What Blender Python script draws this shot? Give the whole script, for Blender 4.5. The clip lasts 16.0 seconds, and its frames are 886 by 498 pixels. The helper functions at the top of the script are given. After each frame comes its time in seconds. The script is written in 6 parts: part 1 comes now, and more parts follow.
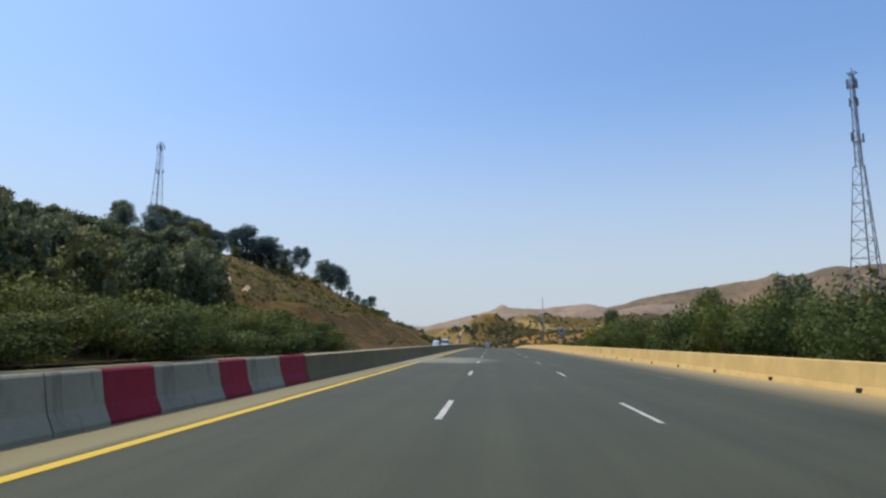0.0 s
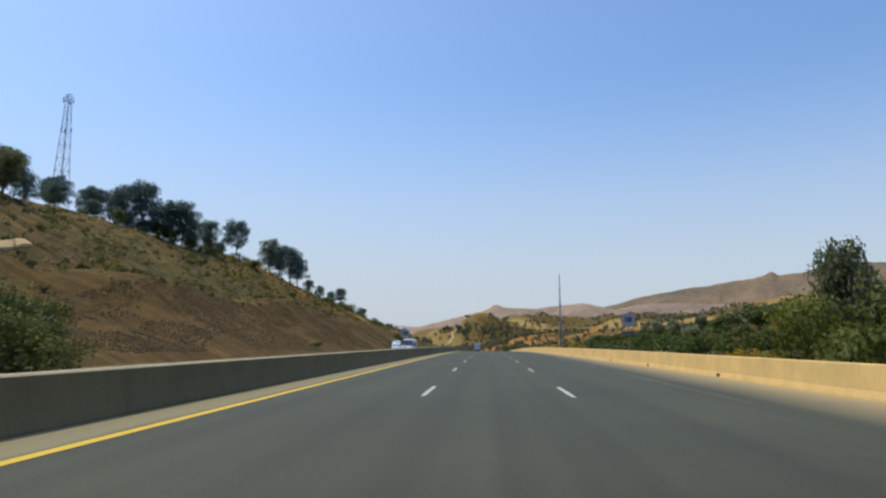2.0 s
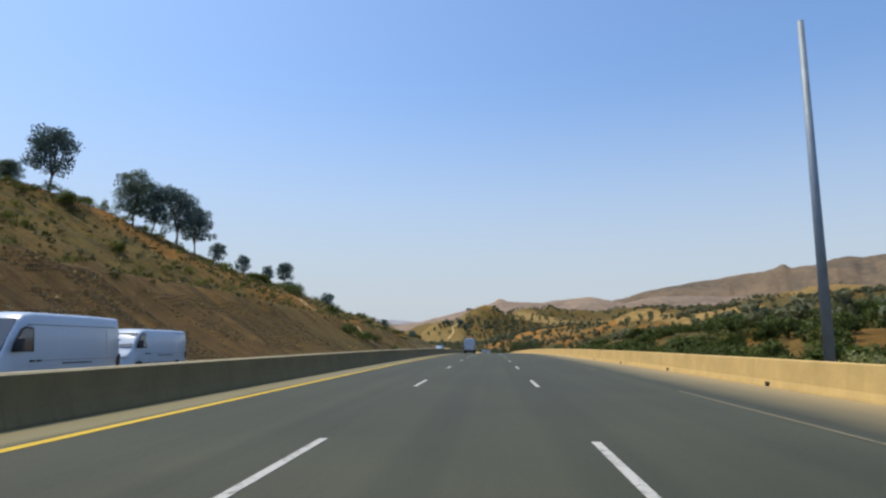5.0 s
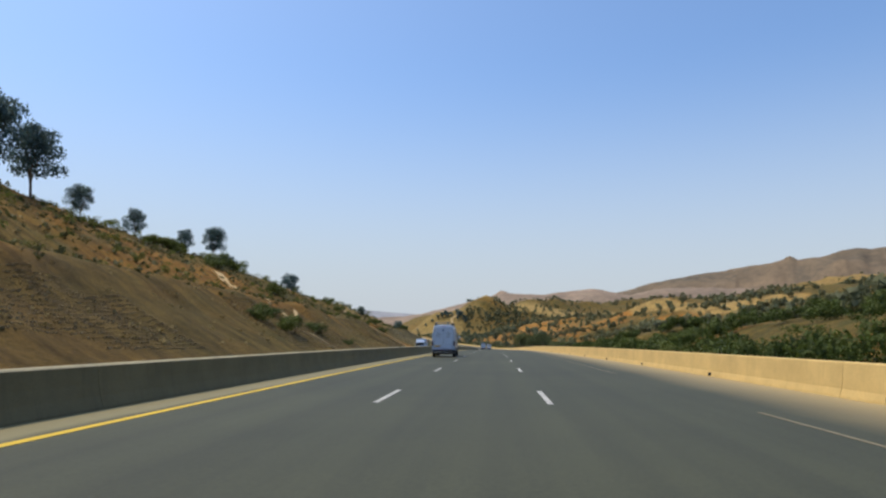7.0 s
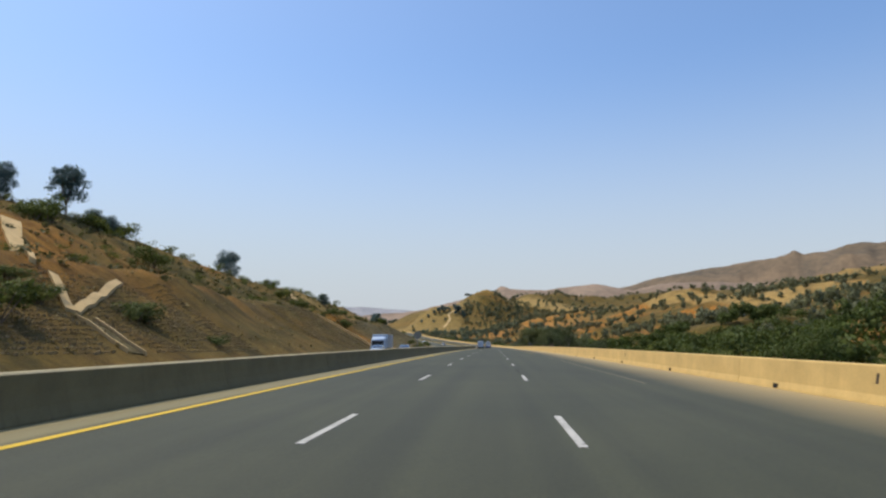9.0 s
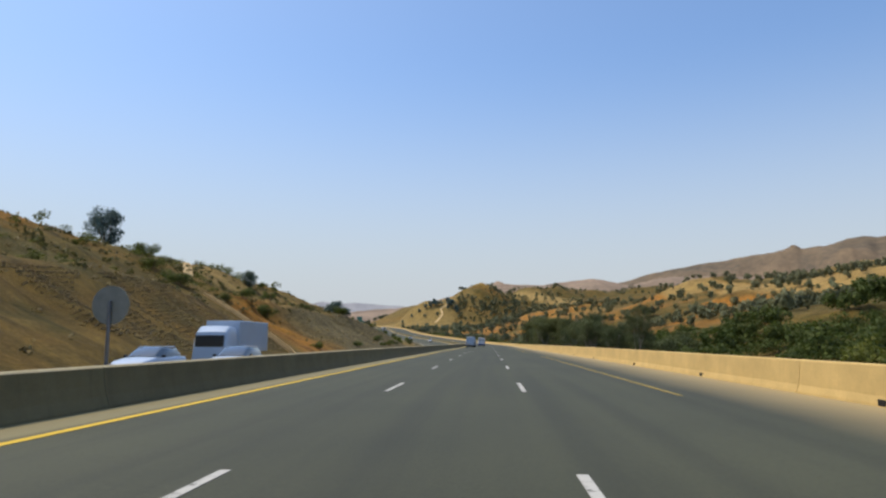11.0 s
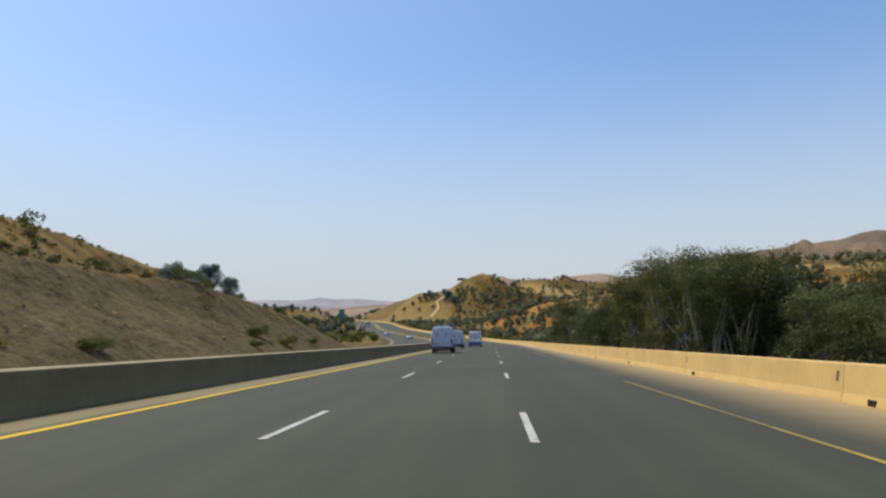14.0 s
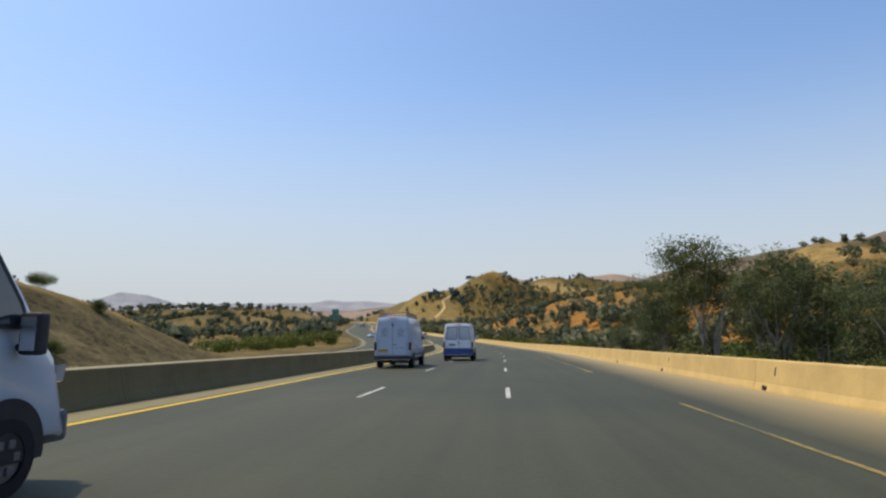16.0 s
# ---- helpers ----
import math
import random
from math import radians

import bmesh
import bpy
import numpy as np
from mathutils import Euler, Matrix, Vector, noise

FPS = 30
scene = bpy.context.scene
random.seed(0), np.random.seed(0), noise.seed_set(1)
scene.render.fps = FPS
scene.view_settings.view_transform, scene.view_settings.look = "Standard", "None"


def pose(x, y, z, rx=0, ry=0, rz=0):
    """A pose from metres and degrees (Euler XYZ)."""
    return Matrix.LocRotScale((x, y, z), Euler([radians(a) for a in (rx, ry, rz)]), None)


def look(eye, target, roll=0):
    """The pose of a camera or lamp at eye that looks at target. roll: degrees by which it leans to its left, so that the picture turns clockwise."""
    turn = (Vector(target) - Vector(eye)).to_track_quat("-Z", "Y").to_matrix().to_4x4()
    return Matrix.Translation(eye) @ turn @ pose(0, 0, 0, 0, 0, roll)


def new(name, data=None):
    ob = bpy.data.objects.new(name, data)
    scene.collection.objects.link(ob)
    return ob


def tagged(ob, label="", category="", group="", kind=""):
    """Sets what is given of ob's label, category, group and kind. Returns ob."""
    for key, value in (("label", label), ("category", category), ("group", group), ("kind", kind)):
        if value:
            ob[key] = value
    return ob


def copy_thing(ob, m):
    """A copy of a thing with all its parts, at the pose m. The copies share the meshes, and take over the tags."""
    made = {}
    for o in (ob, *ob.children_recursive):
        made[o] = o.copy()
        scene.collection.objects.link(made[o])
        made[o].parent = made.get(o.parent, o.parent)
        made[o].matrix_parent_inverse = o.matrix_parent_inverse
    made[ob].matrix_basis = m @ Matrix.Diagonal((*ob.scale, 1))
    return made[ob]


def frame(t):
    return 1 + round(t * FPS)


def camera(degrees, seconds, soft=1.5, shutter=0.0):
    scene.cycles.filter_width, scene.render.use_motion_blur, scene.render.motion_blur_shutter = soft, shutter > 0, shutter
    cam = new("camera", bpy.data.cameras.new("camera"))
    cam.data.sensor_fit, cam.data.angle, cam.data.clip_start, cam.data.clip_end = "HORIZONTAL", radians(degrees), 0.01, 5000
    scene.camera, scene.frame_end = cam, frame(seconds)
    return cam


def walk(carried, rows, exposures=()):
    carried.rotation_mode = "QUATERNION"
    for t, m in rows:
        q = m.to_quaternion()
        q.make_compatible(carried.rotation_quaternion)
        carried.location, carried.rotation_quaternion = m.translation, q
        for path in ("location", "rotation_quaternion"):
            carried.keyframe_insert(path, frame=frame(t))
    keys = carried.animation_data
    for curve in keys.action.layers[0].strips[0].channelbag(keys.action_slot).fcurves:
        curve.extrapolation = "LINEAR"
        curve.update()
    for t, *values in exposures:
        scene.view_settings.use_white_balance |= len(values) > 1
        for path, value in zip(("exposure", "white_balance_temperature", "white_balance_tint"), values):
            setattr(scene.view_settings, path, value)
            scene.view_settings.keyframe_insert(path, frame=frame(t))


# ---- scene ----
cam = camera(70.85, 16.0, soft=2.4)
PATH = [
    (0.0, pose(0.880, 0.00, 1.250, 98.37, -0.43, 4.55)),
    (0.5, pose(0.982, 15.25, 1.250, 98.48, -0.40, 4.25)),
    (1.0, pose(1.122, 30.38, 1.250, 98.48, -0.26, 3.95)),
    (1.5, pose(1.317, 45.41, 1.246, 98.50, -0.28, 3.82)),
    (2.0, pose(1.509, 60.33, 1.236, 98.44, -0.23, 4.02)),
    (2.5, pose(1.679, 75.17, 1.219, 98.28, -0.29, 4.13)),
    (3.0, pose(1.838, 89.91, 1.196, 98.20, -0.23, 4.08)),
    (3.5, pose(1.969, 104.58, 1.159, 98.08, -0.16, 4.12)),
    (4.0, pose(2.062, 119.16, 1.104, 98.07, -0.08, 4.23)),
    (6.5, pose(2.337, 191.22, 0.519, 97.59, -0.07, 4.52)),
    (7.0, pose(2.370, 205.49, 0.326, 97.37, -0.09, 4.54)),
    (7.5, pose(2.384, 219.74, 0.106, 97.35, -0.05, 4.62)),
    (8.0, pose(2.390, 233.96, -0.142, 97.24, 0.06, 4.55)),
    (8.5, pose(2.400, 248.17, -0.418, 97.18, 0.11, 4.58)),
    (9.0, pose(2.425, 262.36, -0.722, 97.09, 0.09, 4.56)),
    (9.5, pose(2.468, 276.55, -1.048, 96.89, 0.12, 4.43)),
    (12.0, pose(2.775, 347.67, -2.955, 96.75, 0.23, 4.14)),
    (12.5, pose(2.862, 361.97, -3.381, 96.71, 0.20, 4.23)),
    (13.0, pose(2.926, 376.31, -3.820, 96.56, 0.14, 4.36)),
    (13.5, pose(2.951, 390.70, -4.267, 96.62, 0.11, 4.35)),
    (14.0, pose(2.966, 405.14, -4.718, 96.46, 0.17, 4.37)),
    (14.5, pose(3.002, 419.64, -5.173, 96.79, 0.25, 4.40)),
    (15.0, pose(3.076, 434.21, -5.631, 96.65, 0.31, 4.71)),
    (15.5, pose(3.218, 448.85, -6.091, 96.64, 0.33, 4.91)),
    (16.0, pose(3.390, 463.57, -6.547, 96.73, 0.32, 5.41)),
]
walk(cam, PATH, [(0.0, 0.0, 6550, 10), (4.0, 0.0, 6580, 10), (9.0, 0.0, 6760, 10.5), (16.0, 0.03, 6950, 11)])

# ---------------------------------------------------------------- light
SUN_DIR = Vector((-0.40, 0.13, 0.94)).normalized()      # towards the sun: high, on the far left
world = bpy.data.worlds.new("world")
scene.world = world
world.use_nodes = True
wn = world.node_tree.nodes
wl = world.node_tree.links
sky = wn.new("ShaderNodeTexSky")
sky.sky_type = "NISHITA"
sky.sun_disc = False
sky.sun_elevation = math.asin(SUN_DIR.z)
sky.sun_rotation = math.atan2(SUN_DIR.x, SUN_DIR.y)
sky.altitude = 300
sky.air_density, sky.dust_density, sky.ozone_density = 1.05, 2.6, 5.2
# dry summer haze: pale towards the horizon all round, deeper blue overhead
clear = wn.new("ShaderNodeMix")
clear.data_type, clear.blend_type = "RGBA", "MULTIPLY"
clear.inputs[0].default_value = 1.0
clear.inputs[7].default_value = (0.88, 1.01, 1.10, 1)
wl.new(sky.outputs[0], clear.inputs[6])
sky_at = wn.new("ShaderNodeTexCoord")
sky_xyz = wn.new("ShaderNodeSeparateXYZ")
wl.new(sky_at.outputs["Generated"], sky_xyz.inputs[0])
haze_depth = wn.new("ShaderNodeValToRGB")
haze_depth.color_ramp.interpolation = "EASE"
haze_depth.color_ramp.elements[0].position, haze_depth.color_ramp.elements[0].color = 0.0, (0.92, 0.92, 0.92, 1)
haze_depth.color_ramp.elements[1].position, haze_depth.color_ramp.elements[1].color = 0.42, (0, 0, 0, 1)
wl.new(sky_xyz.outputs[2], haze_depth.inputs[0])
hazed = wn.new("ShaderNodeMix")
hazed.data_type = "RGBA"
hazed.inputs[7].default_value = (3.18, 3.55, 3.98, 1)
wl.new(haze_depth.outputs[0], hazed.inputs[0])
wl.new(clear.outputs[2], hazed.inputs[6])
wl.new(hazed.outputs[2], wn["Background"].inputs[0])
wn["Background"].inputs[1].default_value = 0.177

sun_data = bpy.data.lights.new("sun", "SUN")
sun_data.energy = 3.05
sun_data.angle = radians(0.55)
sun_data.color = (1.0, 0.875, 0.66)
sun = new("sun", sun_data)
sun.matrix_basis = look((-40, 30, 100), Vector((-40, 30, 100)) - SUN_DIR)


# ---------------------------------------------------------------- numbers of the land
def fade(a, b, x):
    t = np.clip((x - a) / (b - a), 0, 1)
    return t * t * (3 - 2 * t)


def lattice(ix, iy, seed):
    n = np.sin(ix * 127.1 + iy * 311.7 + seed * 74.7) * 43758.5453
    return n - np.floor(n)


def vnoise(x, y, seed=0):
    x, y = np.asarray(x, float), np.asarray(y, float)
    ix, iy = np.floor(x), np.floor(y)
    fx, fy = x - ix, y - iy
    fx, fy = fx * fx * (3 - 2 * fx), fy * fy * (3 - 2 * fy)
    a, b = lattice(ix, iy, seed), lattice(ix + 1, iy, seed)
    c, d = lattice(ix, iy + 1, seed), lattice(ix + 1, iy + 1, seed)
    return (a + (b - a) * fx) * (1 - fy) + (c + (d - c) * fx) * fy


def fbm(x, y, seed=0, octaves=4):
    total, amp, norm = 0.0, 1.0, 0.0
    for k in range(octaves):
        total = total + amp * (vnoise(x * 2 ** k + 7.3 * k, y * 2 ** k - 3.1 * k, seed + k) - 0.5)
        norm += amp
        amp *= 0.5
    return total / norm * 2


# the road's grade in degrees along y, and its bend further on
GRADE_Y = [-300, 29, 87, 144, 202, 260, 318, 376, 433, 520, 560, 600, 650, 720, 1100, 1300, 1400]
GRADE = [0, 0, -0.10, -0.38, -0.81, -1.27, -1.58, -1.78, -1.81, -1.69, -1.4, -0.7, 0.1, 0.6, 0.7, 0.4, 0]
BEND_Y = [540, 600, 650, 700, 760, 820, 880, 950, 1020, 1100, 1200, 1400, 1700]
BEND_X = [0, -7, -18, -33, -51, -66, -78, -92, -110, -138, -180, -280, -420]
_yy = np.arange(-400, 5001, 1.0)
_z = np.concatenate([[0], np.cumsum(np.tan(np.radians(np.interp(_yy[:-1] + 0.5, GRADE_Y, GRADE))))])
_z -= np.interp(0, _yy, _z)
_k = np.hanning(81) / np.hanning(81).sum()
_x = np.convolve(np.pad(np.interp(_yy, BEND_Y, BEND_X), 40, mode="edge"), _k, "valid")


def road_z(y):
    return np.interp(y, _yy, _z)


def road_x(y):
    return np.interp(y, _yy, _x)


def drop(y):
    """How far the opposite carriageway lies below this one."""
    y = np.asarray(y, float)
    return -0.22 - 0.20 * fade(35, 105, y) * fade(640, 520, y)


CREST_Y = [-150, 0, 82, 116, 160, 210, 270, 330, 380, 412, 440, 466, 480, 500, 512, 522, 532, 545]
CREST_D = [46, 43, 43, 53, 58, 64, 60, 55, 48, 39, 38, 38, 35, 26, 17, 8, 2, 0]
HILLS = [  # x, y, height, half-widths
    (-20, 1215, 53, 50, 80), (-70, 1120, 31, 45, 45), (60, 1330, 36, 90, 120), (-110, 1330, 30, 60, 90), (110, 1500, 34, 90, 130),
    (60, 880, 8, 60, 80), (620, 1290, 44, 200, 160), (300, 1550, 34, 160, 200),
    (-80, 268, 2.6, 15, 34), (-150, 800, 12, 50, 60), (-190, 950, 16, 90, 60), (-330, 900, 14, 120, 80), (190, 640, 10, 70, 60), (205, 805, 12, 95, 80), (146, 752, 9, 42, 36), (-61, 453, 1.2, 13, 13), (-82, 445, 4.0, 12, 12)]


def ground_z(x, y):
    x, y = np.asarray(x, float), np.asarray(y, float)
    base = road_z(np.minimum(y, 1400))
    u = x - road_x(y)
    # the hill on the far side of the other carriageway
    d = np.maximum(0, -22.5 - u)
    crest = np.interp(y, CREST_Y, CREST_D)
    soft = 9.0
    low = np.minimum(d, crest) - soft * 0.25 * np.maximum(0, 1 - np.abs(d - crest) / soft) ** 2
    low = np.maximum(low, 0)
    on = fade(0, 14, crest)
    hill = 0.475 * low
    cut = fade(112, 128, y) * fade(408, 388, y)
    hill = hill + cut * (1.7 * np.exp(-((d - 15.5) / 4.5) ** 2) - 0.8 * np.exp(-((d - 23) / 5) ** 2)) * fade(0, 8, d)
    ledge = np.clip(crest * 0.42, 4, 17)
    hill = hill + fade(424, 436, y) * fade(520, 500, y) * (1.3 * np.exp(-((d - ledge) / 3.2) ** 2) - 0.8 * np.exp(-((d - ledge - 6) / 4) ** 2)) * fade(0, 6, d)
    hill = hill - (1 - fade(95, 130, y)) * np.clip(d, 0, 14) * 0.33 * fade(0, 5, d)
    hill = hill - 1.4 * fade(17.6, 14.6, d + 1.2 * fbm(x / 7, y / 7, 17, 2)) * fade(1, 9, d) * fade(411, 418, y) * fade(448, 436, y)
    past = np.maximum(0, d - crest)
    hill = hill + np.clip(past, 0, 140) * np.interp(y, [70, 125, 200, 300, 400, 480], [-0.12, 0.06, 0.16, 0.12, -0.06, -0.12])
    rough = 1.4 * fbm(x / 26, y / 26, 3) + 0.5 * fbm(x / 6, y / 6, 8, 3)
    gully = -1.0 * np.maximum(0, fbm(y / 9, d / 60, 12, 3)) * fade(6, 20, d)
    rill = -0.55 * np.abs(fbm(y / 3.6, d / 30, 14, 3)) + 0.35 * fbm(x / 3.1, y / 3.1, 15, 2)
    drain = np.exp(-((y - 399.4 - 0.66 * d) / 5.0) ** 2) * fade(30, 18, d)       # the bed dressed for the long drain
    torn = 1 + 1.5 * fade(404, 410, y - 0.6 * d) * fade(452, 430, y) * fade(26, 16, d)
    hill = hill + (1 - 0.92 * drain) * ((rough + gully) * fade(1.5, 12, d) + torn * rill * fade(1, 5, d) * fade(90, 60, d)) * on
    plain = -3.5 * fade(4, 40, d) + (5 * fbm(x / 90, y / 90, 21) + 1.2 * fbm(x / 17, y / 17, 22)) * fade(10, 60, d)
    left = on * hill + (1 - on) * plain
    # the valley side on the other hand
    e = np.maximum(0, u - 11.4)
    e2 = np.maximum(0, np.minimum(e, x - 11.4 + 45 * fade(600, 800, y)))
    rise = np.maximum(0, e2 - 14)
    slope = np.interp(y, [0, 150, 350, 520, 700, 900], [0.11, 0.10, 0.12, 0.17, 0.15, 0.10])
    right = -1.6 * fade(0.5, 9, e) + slope * rise * fade(0, 30, rise) * (1 - 0.3 * fade(300, 900, e2))
    right = right + (4 * fbm(x / 110, y / 110, 31) + 2.2 * fbm(x / 34, y / 34, 33)) * fade(18, 90, e2) * (1 + 0.6 * fade(200, 600, e2))
    right = right + 0.35 * fbm(x / 5, y / 5, 35, 3) * fade(1, 12, e)
    step = 3.6 * fade(0.05, 0.25, fbm(x / 70, y / 50, 41, 2)) * fade(25, 50, e2)
    right = right + step
    left = left + drop(y) * fade(6, 0, d)
    scar = np.exp(-((x - 19.8) / 3.2) ** 2 - ((y - 60.8) / 3.8) ** 2)     # a bare bank behind the barrier
    right = right + 3.6 * scar
    z = base + np.where(u < -22.5, left, np.where(u > 11.4, right, np.where(u < -4.0, -0.85, -0.35)))
    for hx, hy, hh, rx, ry in HILLS:
        q = ((x - hx) / rx) ** 2 + ((y - hy) / ry) ** 2
        near = fade(0, 40, np.abs(u + 5.5) - 18)
        z = z + hh * np.exp(-q) * near * (1 + 0.22 * fbm(x / 40, y / 40, 51))
    return z


FIELD = [(136, 746), (154, 704), (152, 640), (166, 590)]      # a mown field across the valley


def field_off(x, y):
    """Distance from the middle of the field."""
    best = 1e9
    for (xa, ya), (xb, yb) in zip(FIELD[:-1], FIELD[1:]):
        t = np.clip(((x - xa) * (xb - xa) + (y - ya) * (yb - ya)) / ((xb - xa) ** 2 + (yb - ya) ** 2), 0, 1)
        best = np.minimum(best, np.hypot(x - xa - (xb - xa) * t, y - ya - (yb - ya) * t))
    return best


def gz(x, y):
    return float(ground_z(np.array([x]), np.array([y]))[0])


def slope_turn(y):
    """The grade of the road at y, in degrees."""
    return float(np.interp(y, GRADE_Y, GRADE))


# ---------------------------------------------------------------- materials
def material(name):
    m = bpy.data.materials.new(name)
    m.use_nodes = True
    nt = m.node_tree
    return m, nt, nt.nodes, nt.links, nt.nodes["Principled BSDF"]


def noise_node(nt, scale, detail=5, rough=0.6, coords="Object"):
    tc = nt.nodes.new("ShaderNodeTexCoord")
    n = nt.nodes.new("ShaderNodeTexNoise")
    n.inputs["Scale"].default_value = scale
    n.inputs["Detail"].default_value = detail
    n.inputs["Roughness"].default_value = rough
    nt.links.new(tc.outputs[coords], n.inputs["Vector"])
    return n


def ramp_node(nt, source, stops):
    r = nt.nodes.new("ShaderNodeValToRGB")
    while len(r.color_ramp.elements) < len(stops):
        r.color_ramp.elements.new(0.5)
    for el, (pos, col) in zip(r.color_ramp.elements, stops):
        el.position = pos
        el.color = (*col, 1) if len(col) == 3 else col
    nt.links.new(source, r.inputs[0])
    return r


def mix_node(nt, fac, a, b, mode="MIX"):
    n = nt.nodes.new("ShaderNodeMix")
    n.data_type = "RGBA"
    n.blend_type = mode
    for sock, val in ((n.inputs[0], fac), (n.inputs[6], a), (n.inputs[7], b)):
        if isinstance(val, (int, float)):
            sock.default_value = val
        elif isinstance(val, tuple):
            sock.default_value = (*val, 1) if len(val) == 3 else val
        else:
            nt.links.new(val, sock)
    return n.outputs[2]


def bump_node(nt, bsdf, height, strength=0.3, distance=0.02):
    b = nt.nodes.new("ShaderNodeBump")
    b.inputs["Strength"].default_value = strength
    b.inputs["Distance"].default_value = distance
    nt.links.new(height, b.inputs["Height"])
    nt.links.new(b.outputs[0], bsdf.inputs["Normal"])


def simple(name, color, rough=0.6, metal=0.0, vary=0.18, scale=3.0, bump=0.0, coat=0.0, spec=0.5):
    """A surface with grain and larger stains in one colour."""
    m, nt, nd, lk, b = material(name)
    fine = noise_node(nt, scale * 9, 4)
    wide = noise_node(nt, scale, 5)
    dark = tuple(c * (1 - vary) for c in color)
    lite = tuple(min(1, c * (1 + vary)) for c in color)
    r1 = ramp_node(nt, wide.outputs[0], [(0.3, dark), (0.7, lite)])
    r2 = ramp_node(nt, fine.outputs[0], [(0.25, (1 - vary * 0.7,) * 3), (0.75, (1, 1, 1))])
    lk.new(mix_node(nt, 1.0, r1.outputs[0], r2.outputs[0], "MULTIPLY"), b.inputs["Base Color"])
    b.inputs["Roughness"].default_value = rough
    b.inputs["Metallic"].default_value = metal
    b.inputs["Coat Weight"].default_value = coat
    b.inputs["Specular IOR Level"].default_value = spec
    if bump:
        bump_node(nt, b, fine.outputs[0], bump, 0.01)
    return m


def leaf_material(name, dark, lite, dry=None, dry_amount=0.0):
    m, nt, nd, lk, b = material(name)
    geo = nd.new("ShaderNodeNewGeometry")
    info = nd.new("ShaderNodeObjectInfo")
    n = noise_node(nt, 0.9, 3)
    mean = nd.new("ShaderNodeMath")
    mean.operation = "MULTIPLY_ADD"
    lk.new(geo.outputs["Random Per Island"], mean.inputs[0])
    mean.inputs[1].default_value = 0.26
    lk.new(n.outputs[0], mean.inputs[2])
    r = ramp_node(nt, mean.outputs[0], [(0.36, dark), (0.86, lite)])
    col = r.outputs[0]
    own = ramp_node(nt, info.outputs["Random"], [(0.0, (0.72, 0.78, 0.75)), (0.5, (1, 1, 1)), (1.0, (1.25, 1.12, 0.85))])
    col = mix_node(nt, 1.0, col, own.outputs[0], "MULTIPLY")
    if dry:
        k = noise_node(nt, 0.5, 3)
        kr = ramp_node(nt, k.outputs[0], [(0.62 - dry_amount, (0, 0, 0)), (0.72 - dry_amount, (1, 1, 1))])
        col = mix_node(nt, kr.outputs[0], col, dry)
    lk.new(col, b.inputs["Base Color"])
    b.inputs["Roughness"].default_value = 0.65
    b.inputs["Specular IOR Level"].default_value = 0.25
    tr = nd.new("ShaderNodeBsdfTranslucent")
    lk.new(col, tr.inputs[0])
    ms = nd.new("ShaderNodeMixShader")
    ms.inputs[0].default_value = 0.38
    lk.new(b.outputs[0], ms.inputs[1])
    lk.new(tr.outputs[0], ms.inputs[2])
    lk.new(ms.outputs[0], nd["Material Output"].inputs[0])
    return m


def spill_factor(nt):
    """Where pale dust has been spilt over the fast lane: streaky and broken towards its rim."""
    tc = nt.nodes.new("ShaderNodeTexCoord")
    sep = nt.nodes.new("ShaderNodeSeparateXYZ")
    nt.links.new(tc.outputs["Object"], sep.inputs[0])

    def part_way(socket, a, b):
        n = nt.nodes.new("ShaderNodeMapRange")
        n.interpolation_type = "SMOOTHSTEP"
        n.inputs[1].default_value, n.inputs[2].default_value = a, b
        nt.links.new(socket, n.inputs[0])
        return n.outputs[0]

    def times(a, b):
        n = nt.nodes.new("ShaderNodeMath")
        n.operation = "MULTIPLY"
        for k, q in enumerate((a, b)):
            if isinstance(q, float):
                n.inputs[k].default_value = q
            else:
                nt.links.new(q, n.inputs[k])
        return n.outputs[0]
    area = times(times(part_way(sep.outputs[1], 31.0, 39.0), part_way(sep.outputs[1], 52.0, 44.0)), times(part_way(sep.outputs[0], 3.0, -1.5), part_way(sep.outputs[0], -6.0, -4.6)))
    mp = nt.nodes.new("ShaderNodeMapping")
    mp.inputs["Scale"].default_value = (0.55, 1.0, 1.0)
    nt.links.new(tc.outputs["Object"], mp.inputs[0])
    n = nt.nodes.new("ShaderNodeTexNoise")
    n.inputs["Scale"].default_value = 1.1
    n.inputs["Detail"].default_value = 7
    n.inputs["Roughness"].default_value = 0.7
    nt.links.new(mp.outputs[0], n.inputs["Vector"])
    add = nt.nodes.new("ShaderNodeMath")
    add.operation = "MULTIPLY_ADD"
    nt.links.new(area, add.inputs[0])
    add.inputs[1].default_value = 0.45
    nt.links.new(n.outputs[0], add.inputs[2])
    return times(times(part_way(add.outputs[0], 0.62, 1.05), 0.85), part_way(area, 0.0, 0.25))


